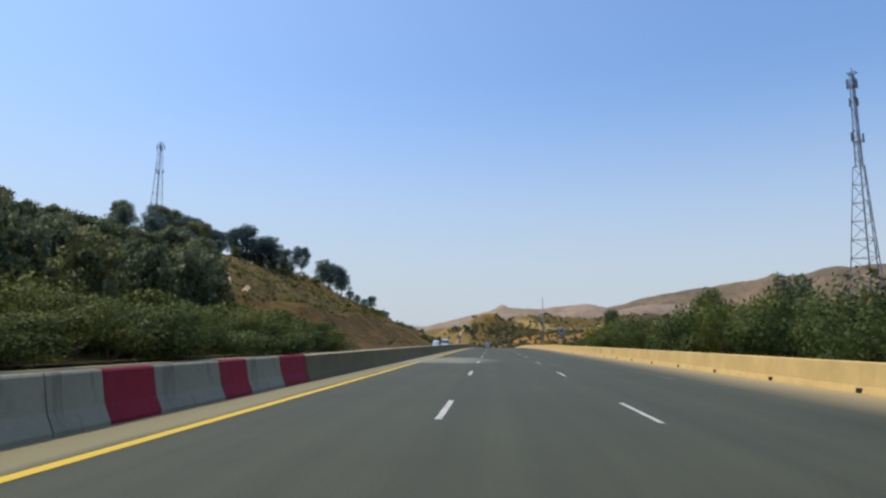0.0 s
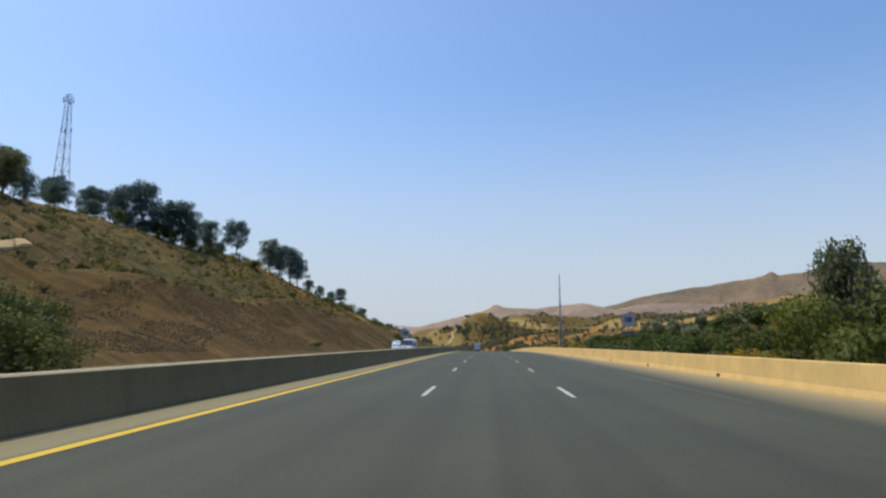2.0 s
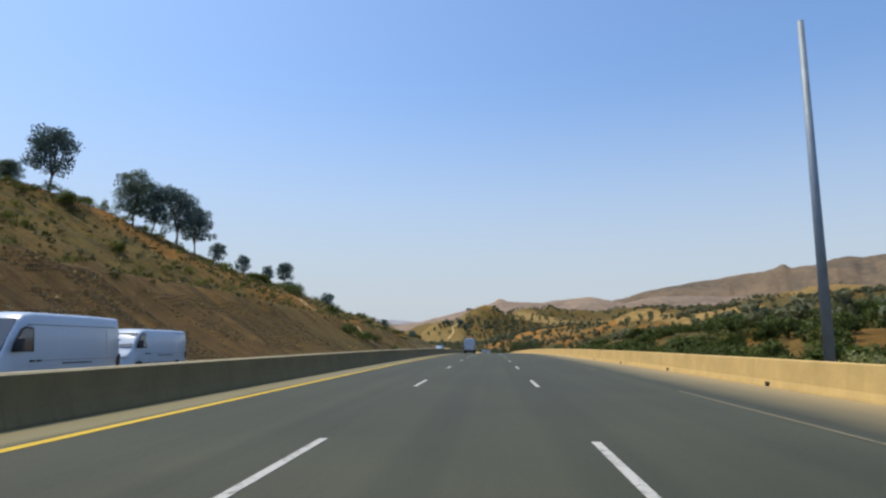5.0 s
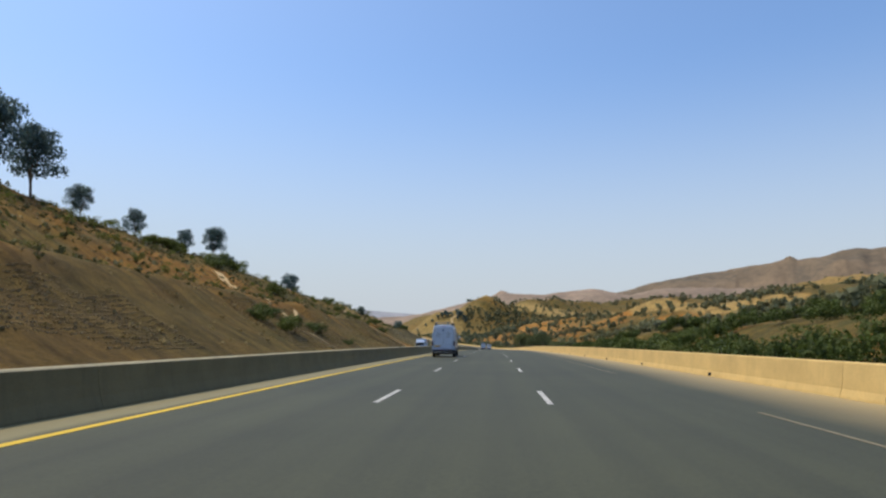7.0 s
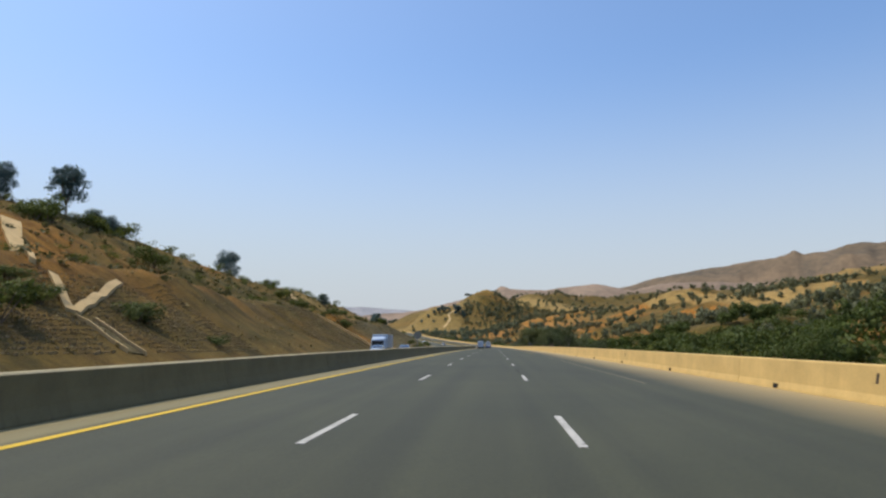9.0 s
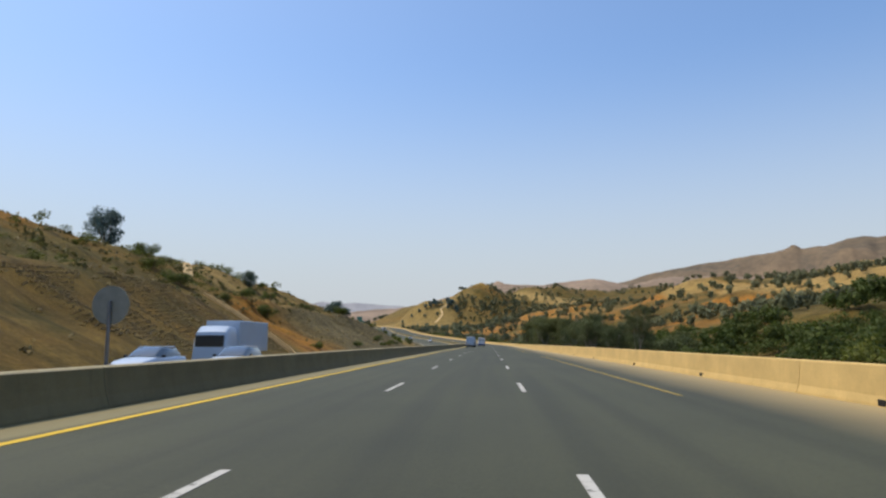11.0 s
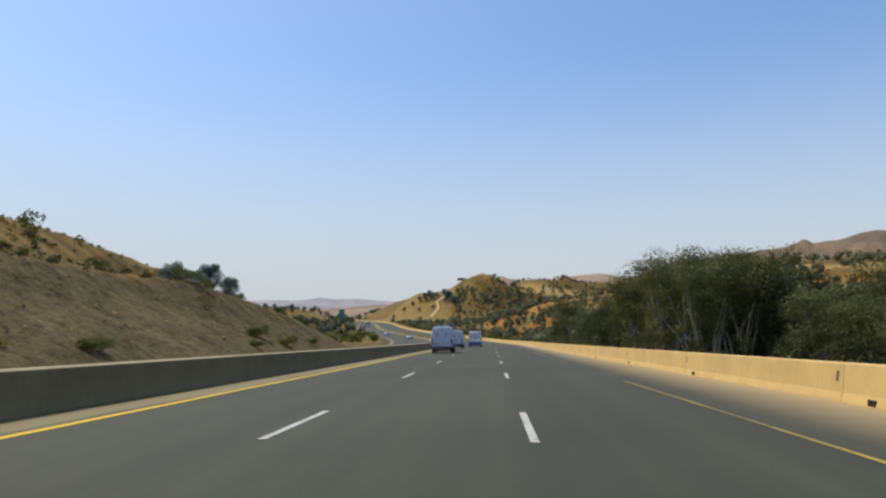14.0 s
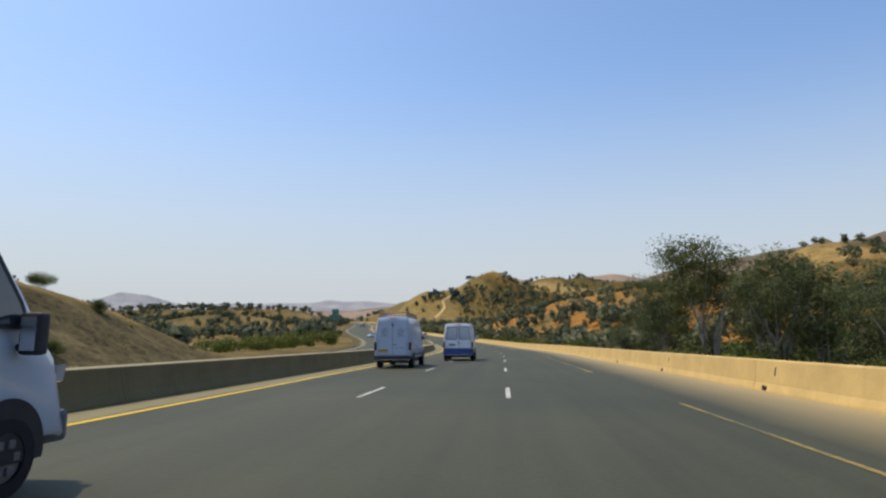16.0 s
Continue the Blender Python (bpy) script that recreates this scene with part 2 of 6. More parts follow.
def asphalt_material(name, left_edge, right_edge, tone=1.0):
    """Worn asphalt; dust lies along both edges, wheel tracks are polished."""
    m, nt, nd, lk, b = material(name)
    uv = nd.new("ShaderNodeAttribute")
    uv.attribute_name = "across"
    fine = noise_node(nt, 22, 6, 0.7)
    wide = noise_node(nt, 0.16, 5)
    streak_tc = nd.new("ShaderNodeTexCoord")
    mp = nd.new("ShaderNodeMapping")
    mp.inputs["Scale"].default_value = (1.6, 0.02, 1)
    lk.new(streak_tc.outputs["Object"], mp.inputs[0])
    streak = nd.new("ShaderNodeTexNoise")
    streak.inputs["Scale"].default_value = 1.0
    streak.inputs["Detail"].default_value = 4
    lk.new(mp.outputs[0], streak.inputs["Vector"])
    c = tone
    base = ramp_node(nt, wide.outputs[0], [(0.3, (0.044 * c, 0.047 * c, 0.024 * c)), (0.7, (0.064 * c, 0.066 * c, 0.033 * c))])
    col = mix_node(nt, 1.0, base.outputs[0], ramp_node(nt, fine.outputs[0], [(0.3, (0.72, 0.72, 0.72)), (0.7, (1.2, 1.2, 1.2))]).outputs[0], "MULTIPLY")
    col = mix_node(nt, 1.0, col, ramp_node(nt, streak.outputs[0], [(0.35, (0.84, 0.84, 0.84)), (0.65, (1.12, 1.12, 1.1))]).outputs[0], "MULTIPLY")
    # dust towards the edges
    add = nd.new("ShaderNodeMath")
    add.operation = "MULTIPLY_ADD"
    lk.new(wide.outputs[0], add.inputs[0])
    add.inputs[1].default_value = 0.6
    lk.new(uv.outputs["Fac"], add.inputs[2])
    e1 = nd.new("ShaderNodeMapRange")
    e1.inputs[1].default_value, e1.inputs[2].default_value = left_edge + 1.45, left_edge + 1.15
    lk.new(add.outputs[0], e1.inputs[0])
    e2 = nd.new("ShaderNodeMapRange")
    e2.inputs[1].default_value, e2.inputs[2].default_value = right_edge - 2.3, right_edge + 0.15
    lk.new(add.outputs[0], e2.inputs[0])
    col = mix_node(nt, e1.outputs[0], col, (0.205, 0.178, 0.090))
    col = mix_node(nt, e2.outputs[0], col, (0.33, 0.255, 0.125))
    col = mix_node(nt, spill_factor(nt), col, (0.23, 0.225, 0.165))
    lk.new(col, b.inputs["Base Color"])
    b.inputs["Roughness"].default_value = 0.74
    b.inputs["Specular IOR Level"].default_value = 0.36
    bump_node(nt, b, fine.outputs[0], 0.35, 0.006)
    return m


def ground_material():
    """Dry grass and stony earth; bare reddish and orange soil where it has been cut."""
    m, nt, nd, lk, b = material("dry_ground")
    at = nd.new("ShaderNodeAttribute")
    at.attribute_name = "soil"
    sep = nd.new("ShaderNodeSeparateColor")
    lk.new(at.outputs["Color"], sep.inputs[0])
    wide = noise_node(nt, 0.035, 6, 0.6)
    mid = noise_node(nt, 0.35, 6, 0.65)
    fine = noise_node(nt, 3.0, 6, 0.7)
    grass = ramp_node(nt, mid.outputs[0], [(0.28, (0.060, 0.044, 0.012)), (0.5, (0.125, 0.088, 0.022)), (0.75, (0.20, 0.140, 0.040))])
    green = ramp_node(nt, wide.outputs[0], [(0.42, (0, 0, 0)), (0.66, (0.55, 0.55, 0.55))])
    col = mix_node(nt, green.outputs[0], grass.outputs[0], (0.055, 0.062, 0.022))
    patch = noise_node(nt, 0.14, 4, 0.6)
    gold = ramp_node(nt, patch.outputs[0], [(0.50, (0, 0, 0)), (0.64, (0.75, 0.75, 0.75))])
    col = mix_node(nt, gold.outputs[0], col, (0.175, 0.108, 0.026))
    olive = ramp_node(nt, patch.outputs[0], [(0.34, (0.8, 0.8, 0.8)), (0.45, (0, 0, 0))])
    col = mix_node(nt, olive.outputs[0], col, (0.060, 0.060, 0.018))
    rill_tc = nd.new("ShaderNodeTexCoord")
    rill_map = nd.new("ShaderNodeMapping")
    rill_map.inputs["Scale"].default_value = (0.10, 0.75, 0.10)
    lk.new(rill_tc.outputs["Object"], rill_map.inputs[0])
    rill = nd.new("ShaderNodeTexNoise")
    rill.inputs["Scale"].default_value = 1.0
    rill.inputs["Detail"].default_value = 5
    lk.new(rill_map.outputs[0], rill.inputs["Vector"])
    red = ramp_node(nt, mid.outputs[0], [(0.25, (0.066, 0.040, 0.012)), (0.55, (0.126, 0.075, 0.023)), (0.8, (0.19, 0.120, 0.043))])
    col = mix_node(nt, sep.outputs[0], col, red.outputs[0])
    orange = ramp_node(nt, mid.outputs[0], [(0.25, (0.20, 0.088, 0.016)), (0.6, (0.36, 0.162, 0.027)), (0.85, (0.45, 0.26, 0.075))])
    col = mix_node(nt, sep.outputs[1], col, orange.outputs[0])
    straw = ramp_node(nt, mid.outputs[0], [(0.3, (0.260, 0.180, 0.064)), (0.7, (0.40, 0.280, 0.104))])
    col = mix_node(nt, sep.outputs[2], col, straw.outputs[0])
    spoil = ramp_node(nt, mid.outputs[0], [(0.28, (0.068, 0.055, 0.026)), (0.55, (0.126, 0.102, 0.048)), (0.8, (0.188, 0.154, 0.078))])
    col = mix_node(nt, at.outputs["Alpha"], col, spoil.outputs[0])
    grit = ramp_node(nt, fine.outputs[0], [(0.3, (0.6, 0.6, 0.6)), (0.55, (1, 1, 1)), (0.8, (1.3, 1.28, 1.22))])
    col = mix_node(nt, 1.0, col, grit.outputs[0], "MULTIPLY")
    washed = ramp_node(nt, rill.outputs[0], [(0.36, (0.62, 0.60, 0.58)), (0.5, (1, 1, 1)), (0.66, (1.28, 1.24, 1.1))])
    keep = ramp_node(nt, at.outputs["Alpha"], [(0.0, (0.8, 0.8, 0.8)), (1.0, (0.25, 0.25, 0.25))])
    col = mix_node(nt, keep.outputs[0], col, mix_node(nt, 1.0, col, washed.outputs[0], "MULTIPLY"))
    clods = ramp_node(nt, noise_node(nt, 1.1, 6, 0.75).outputs[0], [(0.38, (0.42, 0.42, 0.40)), (0.48, (1, 1, 1)), (0.66, (1.40, 1.38, 1.32))])
    col = mix_node(nt, at.outputs["Alpha"], col, mix_node(nt, 1.0, col, clods.outputs[0], "MULTIPLY"))
    lk.new(col, b.inputs["Base Color"])
    b.inputs["Roughness"].default_value = 0.95
    b.inputs["Specular IOR Level"].default_value = 0.15
    bump_node(nt, b, fine.outputs[0], 0.8, 0.25)
    return m


def mountain_material(name, low, high, scale=0.004):
    m, nt, nd, lk, b = material(name)
    a = noise_node(nt, scale, 7, 0.65)
    f = noise_node(nt, scale * 9, 5, 0.7)
    r = ramp_node(nt, a.outputs[0], [(0.34, low), (0.62, high)])
    g = ramp_node(nt, f.outputs[0], [(0.3, (0.70, 0.73, 0.76)), (0.7, (1.16, 1.13, 1.08))])
    lk.new(mix_node(nt, 1.0, r.outputs[0], g.outputs[0], "MULTIPLY"), b.inputs["Base Color"])
    b.inputs["Roughness"].default_value = 1.0
    b.inputs["Specular IOR Level"].default_value = 0.05
    return m


def concrete_material(name, tint, stain=(0.10, 0.085, 0.06), run_amount=0.45, spread=0.08):
    m, nt, nd, lk, b = material(name)
    info = nd.new("ShaderNodeObjectInfo")
    fine = noise_node(nt, 30, 5, 0.7)
    wide = noise_node(nt, 1.1, 6, 0.65)
    tc = nd.new("ShaderNodeTexCoord")
    mp = nd.new("ShaderNodeMapping")
    mp.inputs["Scale"].default_value = (1, 5, 0.6)
    lk.new(tc.outputs["Object"], mp.inputs[0])
    run = nd.new("ShaderNodeTexNoise")
    run.inputs["Scale"].default_value = 1.2
    run.inputs["Detail"].default_value = 5
    lk.new(mp.outputs[0], run.inputs["Vector"])
    base = ramp_node(nt, wide.outputs[0], [(0.3, tuple(c * 0.84 for c in tint)), (0.7, tuple(min(1, c * 1.08) for c in tint))])
    col = mix_node(nt, ramp_node(nt, run.outputs[0], [(0.56, (0, 0, 0)), (0.8, (run_amount,) * 3)]).outputs[0], base.outputs[0], stain)
    col = mix_node(nt, 1.0, col, ramp_node(nt, fine.outputs[0], [(0.3, (0.86, 0.86, 0.86)), (0.7, (1.05, 1.05, 1.05))]).outputs[0], "MULTIPLY")
    col = mix_node(nt, 1.0, col, ramp_node(nt, info.outputs["Random"], [(0, (1 - spread,) * 3), (1, (1 + 0.6 * spread, 1 + 0.5 * spread, 1.0))]).outputs[0], "MULTIPLY")
    lk.new(col, b.inputs["Base Color"])
    b.inputs["Roughness"].default_value = 0.9
    b.inputs["Specular IOR Level"].default_value = 0.25
    bump_node(nt, b, fine.outputs[0], 0.4, 0.008)
    return m


def glass_material(name, tint=(0.03, 0.04, 0.05)):
    m, nt, nd, lk, b = material(name)
    b.inputs["Base Color"].default_value = (*tint, 1)
    b.inputs["Roughness"].default_value = 0.06
    b.inputs["Specular IOR Level"].default_value = 0.8
    b.inputs["Coat Weight"].default_value = 0.6
    b.inputs["Coat Roughness"].default_value = 0.03
    return m


ASPHALT = asphalt_material("worn_asphalt", -4.65, 10.1, 0.86)
ASPHALT_FAR = asphalt_material("worn_asphalt_opposite", -20.6, -5.3)
GROUND = ground_material()


def worn_paint(name, tint, under, amount, stretch=1.1, share=0.35, spilt=False):
    """Road paint through which the asphalt shows where it is worn off."""
    m, nt, nd, lk, b = material(name)
    n = noise_node(nt, 9.0, 6, 0.75, "Object")
    w = noise_node(nt, stretch, 3)
    both = mix_node(nt, share, n.outputs[0], w.outputs[0])
    k = ramp_node(nt, both, [(amount - 0.05, (0, 0, 0)), (amount + 0.05, (1, 1, 1))])
    col = mix_node(nt, k.outputs[0], under, tint)
    if spilt:
        col = mix_node(nt, spill_factor(nt), col, (0.26, 0.235, 0.13))
    lk.new(col, b.inputs["Base Color"])
    b.inputs["Roughness"].default_value = 0.8
    return m


WHITE_LINE = worn_paint("white_line_paint", (0.46, 0.45, 0.41), (0.11, 0.108, 0.09), 0.44)
YELLOW_LINE = worn_paint("yellow_line_paint", (0.60, 0.40, 0.022), (0.30, 0.24, 0.08), 0.36, spilt=True)
# base colour darkened to suit the median barrier's shaded face
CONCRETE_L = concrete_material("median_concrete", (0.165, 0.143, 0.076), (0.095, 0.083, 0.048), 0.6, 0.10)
# sunlight on the barrier top, put in as a paler concrete
CONCRETE_TOP = concrete_material("sunlit_top_concrete", (0.50, 0.43, 0.27), (0.30, 0.25, 0.16), 0.3, 0.06)
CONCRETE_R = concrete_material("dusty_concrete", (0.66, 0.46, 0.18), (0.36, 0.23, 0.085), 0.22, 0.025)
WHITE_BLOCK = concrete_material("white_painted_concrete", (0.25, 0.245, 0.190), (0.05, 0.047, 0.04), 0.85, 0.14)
RED_BLOCK = concrete_material("red_painted_concrete", (0.24, 0.018, 0.035), (0.16, 0.05, 0.05))
HOLE = simple("dark_recess", (0.012, 0.010, 0.008), 0.95)
PALE_SLAB = concrete_material("pale_channel_concrete", (0.60, 0.43, 0.21), (0.33, 0.22, 0.10))
STONE = simple("slope_stone", (0.275, 0.195, 0.092), 0.95, vary=0.3, scale=1.5, bump=0.5)
BARK = simple("grey_bark", (0.16, 0.13, 0.10), 0.95, vary=0.35, scale=3, bump=0.6)
PALE_BARK = simple("pale_bark", (0.36, 0.32, 0.25), 0.9, vary=0.3, scale=2, bump=0.5)
# needles bluer than their own green, with the hill's haze mixed in
PINE_LEAF = leaf_material("pine_needles", (0.060, 0.108, 0.115), (0.125, 0.195, 0.190))
GROVE_LEAF = leaf_material("shaded_grove_needles", (0.072, 0.100, 0.056), (0.180, 0.212, 0.112), (0.18, 0.155, 0.058), -0.05)
DARK_LEAF = leaf_material("dark_thicket_leaves", (0.044, 0.068, 0.022), (0.138, 0.170, 0.048), (0.165, 0.128, 0.036), -0.04)
BUSH_LEAF = leaf_material("bush_leaves", (0.045, 0.068, 0.016), (0.135, 0.170, 0.038), (0.16, 0.13, 0.03), -0.06)
PALE_LEAF = leaf_material("pale_bush_leaves", (0.09, 0.12, 0.05), (0.24, 0.27, 0.12))
GUM_LEAF = leaf_material("gum_leaves", (0.050, 0.070, 0.030), (0.145, 0.170, 0.068), (0.24, 0.14, 0.035), -0.07)
BROWN_LEAF = leaf_material("browning_gum_leaves", (0.085, 0.068, 0.022), (0.20, 0.150, 0.050))
DRY_LEAF = leaf_material("yellowing_leaves", (0.17, 0.135, 0.016), (0.40, 0.31, 0.038))
# paled and greyed in the leaf colour for haze across the valley
WOOD_LEAF = leaf_material("haze_paled_wood_leaves", (0.082, 0.104, 0.068), (0.185, 0.208, 0.132))
STEEL = simple("galvanised_steel", (0.20, 0.21, 0.23), 0.5, 0.7, vary=0.2, scale=2)
# white paint, dimmed and blued for the shade on the vans' backs
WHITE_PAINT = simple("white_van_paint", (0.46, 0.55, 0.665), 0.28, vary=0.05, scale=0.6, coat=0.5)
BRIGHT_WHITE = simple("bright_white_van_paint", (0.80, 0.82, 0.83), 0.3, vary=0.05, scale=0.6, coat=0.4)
BLUE_PAINT = simple("blue_van_paint", (0.02, 0.06, 0.22), 0.4, vary=0.12, scale=0.8, coat=0.3)
GREY_PAINT = simple("silver_car_paint", (0.45, 0.46, 0.47), 0.3, 0.3, vary=0.08)
PLASTIC = simple("black_plastic", (0.022, 0.024, 0.03), 0.6, vary=0.3)
TRIM = simple("grey_plastic_trim", (0.10, 0.115, 0.14), 0.6, vary=0.2)
RUBBER = simple("tyre_rubber", (0.015, 0.015, 0.016), 0.85, vary=0.3)
CHROME = simple("bright_metal", (0.65, 0.66, 0.68), 0.25, 0.9, vary=0.08)
GLASS = glass_material("dark_glass")
REAR_GLASS = glass_material("pale_rear_glass", (0.42, 0.47, 0.52))
TAIL_RED = simple("red_lamp_lens", (0.040, 0.008, 0.024), 0.35, coat=0.1)
LENS_CLEAR = simple("clear_lamp_lens", (0.55, 0.56, 0.58), 0.15, coat=0.6)
ORANGE_LENS = simple("orange_lens", (0.55, 0.16, 0.02), 0.3)
PLATE_YELLOW = simple("yellow_plate", (0.65, 0.38, 0.04), 0.5)
RED_TAPE = simple("red_marking_tape", (0.55, 0.03, 0.04), 0.45)
LETTER_GREY = simple("grey_lettering", (0.20, 0.23, 0.29), 0.5)
DARK_INK = simple("dark_ink", (0.012, 0.014, 0.03), 0.6)
SIGN_INK = simple("dark_blue_ink", (0.012, 0.020, 0.085), 0.6)
POLE_GREY = simple("pale_grey_steel", (0.26, 0.32, 0.385), 0.55, 0.2, vary=0.15, scale=1.5)
# weathered grey, lowered further for the shade on the sign faces
SIGN_FACE = simple("weathered_shaded_sign_face", (0.37, 0.40, 0.40), 0.5, vary=0.12, scale=2)
SIGN_RING = simple("faded_sign_ring", (0.42, 0.36, 0.48), 0.5, vary=0.15, scale=3)
SIGN_BACK = simple("sign_back_metal", (0.24, 0.25, 0.22), 0.6, 0.2)
BLUE_CLOTH = simple("blue_sheet", (0.02, 0.10, 0.50), 0.7)
GREEN_TOWER = simple("green_paint", (0.10, 0.22, 0.16), 0.7)
# distance haze is mixed into the mountains' base colours, most in RANGE_BLUE
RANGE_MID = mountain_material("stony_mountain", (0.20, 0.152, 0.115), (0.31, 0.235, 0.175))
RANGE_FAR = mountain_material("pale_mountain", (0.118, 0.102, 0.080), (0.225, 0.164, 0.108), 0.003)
RANGE_BLUE = mountain_material("haze_blued_mountain", (0.29, 0.295, 0.315), (0.33, 0.335, 0.355), 0.001)


# ---------------------------------------------------------------- builders
def mesh_object(name, verts, faces, mat, parent=None, label="", smooth=False):
    me = bpy.data.meshes.new(name)
    me.from_pydata([tuple(v) for v in verts], [], [tuple(f) for f in faces])
    me.update()
    me.materials.append(mat)
    if smooth:
        me.polygons.foreach_set("use_smooth", [True] * len(me.polygons))
    ob = new(name, me)
    ob.parent = parent
    if label:
        ob["label"] = label
    return ob


def part(name, bm, mat, parent, label="", smooth=False):
    me = bpy.data.meshes.new(name)
    bmesh.ops.recalc_face_normals(bm, faces=bm.faces)
    bm.to_mesh(me)
    bm.free()
    me.materials.append(mat)
    if smooth:
        me.polygons.foreach_set("use_smooth", [True] * len(me.polygons))
    ob = new(name, me)
    ob.parent = parent
    if label:
        ob["label"] = label
    return ob


def empty(name, label, category, group="", m=None):
    ob = tagged(new(name), label, category, group)
    if m is not None:
        ob.matrix_basis = m
    return ob


def box(bm, x0, x1, y0, y1, z0, z1, bevel=0.0, turn=None):
    r = bmesh.ops.create_cube(bm, size=1)
    vs = r["verts"]
    for v in vs:
        v.co = Vector(((x0 + x1) / 2 + v.co.x * (x1 - x0), (y0 + y1) / 2 + v.co.y * (y1 - y0), (z0 + z1) / 2 + v.co.z * (z1 - z0)))
        if turn is not None:
            v.co = turn @ v.co
    if bevel:
        es = list({e for v in vs for e in v.link_edges})
        bmesh.ops.bevel(bm, geom=es, offset=bevel, segments=2, affect="EDGES", profile=0.6)
    return bm


def boxes(*specs, bevel=0.0):
    bm = bmesh.new()
    for s in specs:
        box(bm, *s, bevel=bevel)
    return bm


def tube(bm, a, b, r0, r1=None, n=8):
    a, b = Vector(a), Vector(b)
    r1 = r0 if r1 is None else r1
    q = (b - a).to_track_quat("Z", "Y").to_matrix()
    rings = []
    for p, r in ((a, r0), (b, r1)):
        rings.append([bm.verts.new(p + q @ Vector((math.cos(k * math.tau / n) * r, math.sin(k * math.tau / n) * r, 0))) for k in range(n)])
    for k in range(n):
        bm.faces.new((rings[0][k], rings[0][(k + 1) % n], rings[1][(k + 1) % n], rings[1][k]))
    bm.faces.new(rings[0][::-1])
    bm.faces.new(rings[1])
    return bm


def wheel_disc(bm, x0, x1, y, z, r, n=28, hollow=0.0):
    """A disc or ring with its axle along x."""
    def ring(x, rr):
        return [bm.verts.new((x, y + rr * math.cos(k * math.tau / n), z + rr * math.sin(k * math.tau / n))) for k in range(n)]
    loops = [ring(x0, hollow), ring(x0, r * 0.93), ring(x0 + (x1 - x0) * 0.2, r), ring(x0 + (x1 - x0) * 0.8, r), ring(x1, r * 0.93), ring(x1, hollow)] if hollow else \
            [ring(x0, r * 0.93), ring(x0 + (x1 - x0) * 0.2, r), ring(x0 + (x1 - x0) * 0.8, r), ring(x1, r * 0.93)]
    for p, q in zip(loops[:-1], loops[1:]):
        for k in range(n):
            bm.faces.new((p[k], p[(k + 1) % n], q[(k + 1) % n], q[k]))
    if hollow:
        p, q = loops[-1], loops[0]
        for k in range(n):
            bm.faces.new((p[k], p[(k + 1) % n], q[(k + 1) % n], q[k]))
    else:
        bm.faces.new(loops[0][::-1])
        bm.faces.new(loops[-1])
    return bm


def prism(bm, outline, axis, a, b):
    """An outline in the two other axes, drawn out along axis from a to b."""
    def at(p, v):
        return {"x": (v, p[0], p[1]), "y": (p[0], v, p[1]), "z": (p[0], p[1], v)}[axis]
    lo = [bm.verts.new(at(p, a)) for p in outline]
    hi = [bm.verts.new(at(p, b)) for p in outline]
    bm.faces.new(lo[::-1])
    bm.faces.new(hi)
    n = len(outline)
    for k in range(n):
        bm.faces.new((lo[k], lo[(k + 1) % n], hi[(k + 1) % n], hi[k]))
    return bm


def strip(name, u0, u1, y0, y1, mat, lift, parent=None, step=4.0, cross=2):
    """A strip of road surface that follows the bend and the grade."""
    ys = np.arange(y0, y1 + step * 0.5, step)
    us = np.linspace(u0, u1, cross)
    verts, across = [], []
    for y in ys:
        cx, zz = float(road_x(y)), float(road_z(y))
        for u in us:
            verts.append((cx + u, y, zz + (lift(y) if callable(lift) else lift)))
            across.append(u)
    faces = [(i * cross + j, i * cross + j + 1, (i + 1) * cross + j + 1, (i + 1) * cross + j) for i in range(len(ys) - 1) for j in range(cross - 1)]
    ob = mesh_object(name, verts, faces, mat, parent, smooth=True)
    att = ob.data.attributes.new("across", "FLOAT", "POINT")
    att.data.foreach_set("value", np.array(across, dtype=np.float32))
    return ob


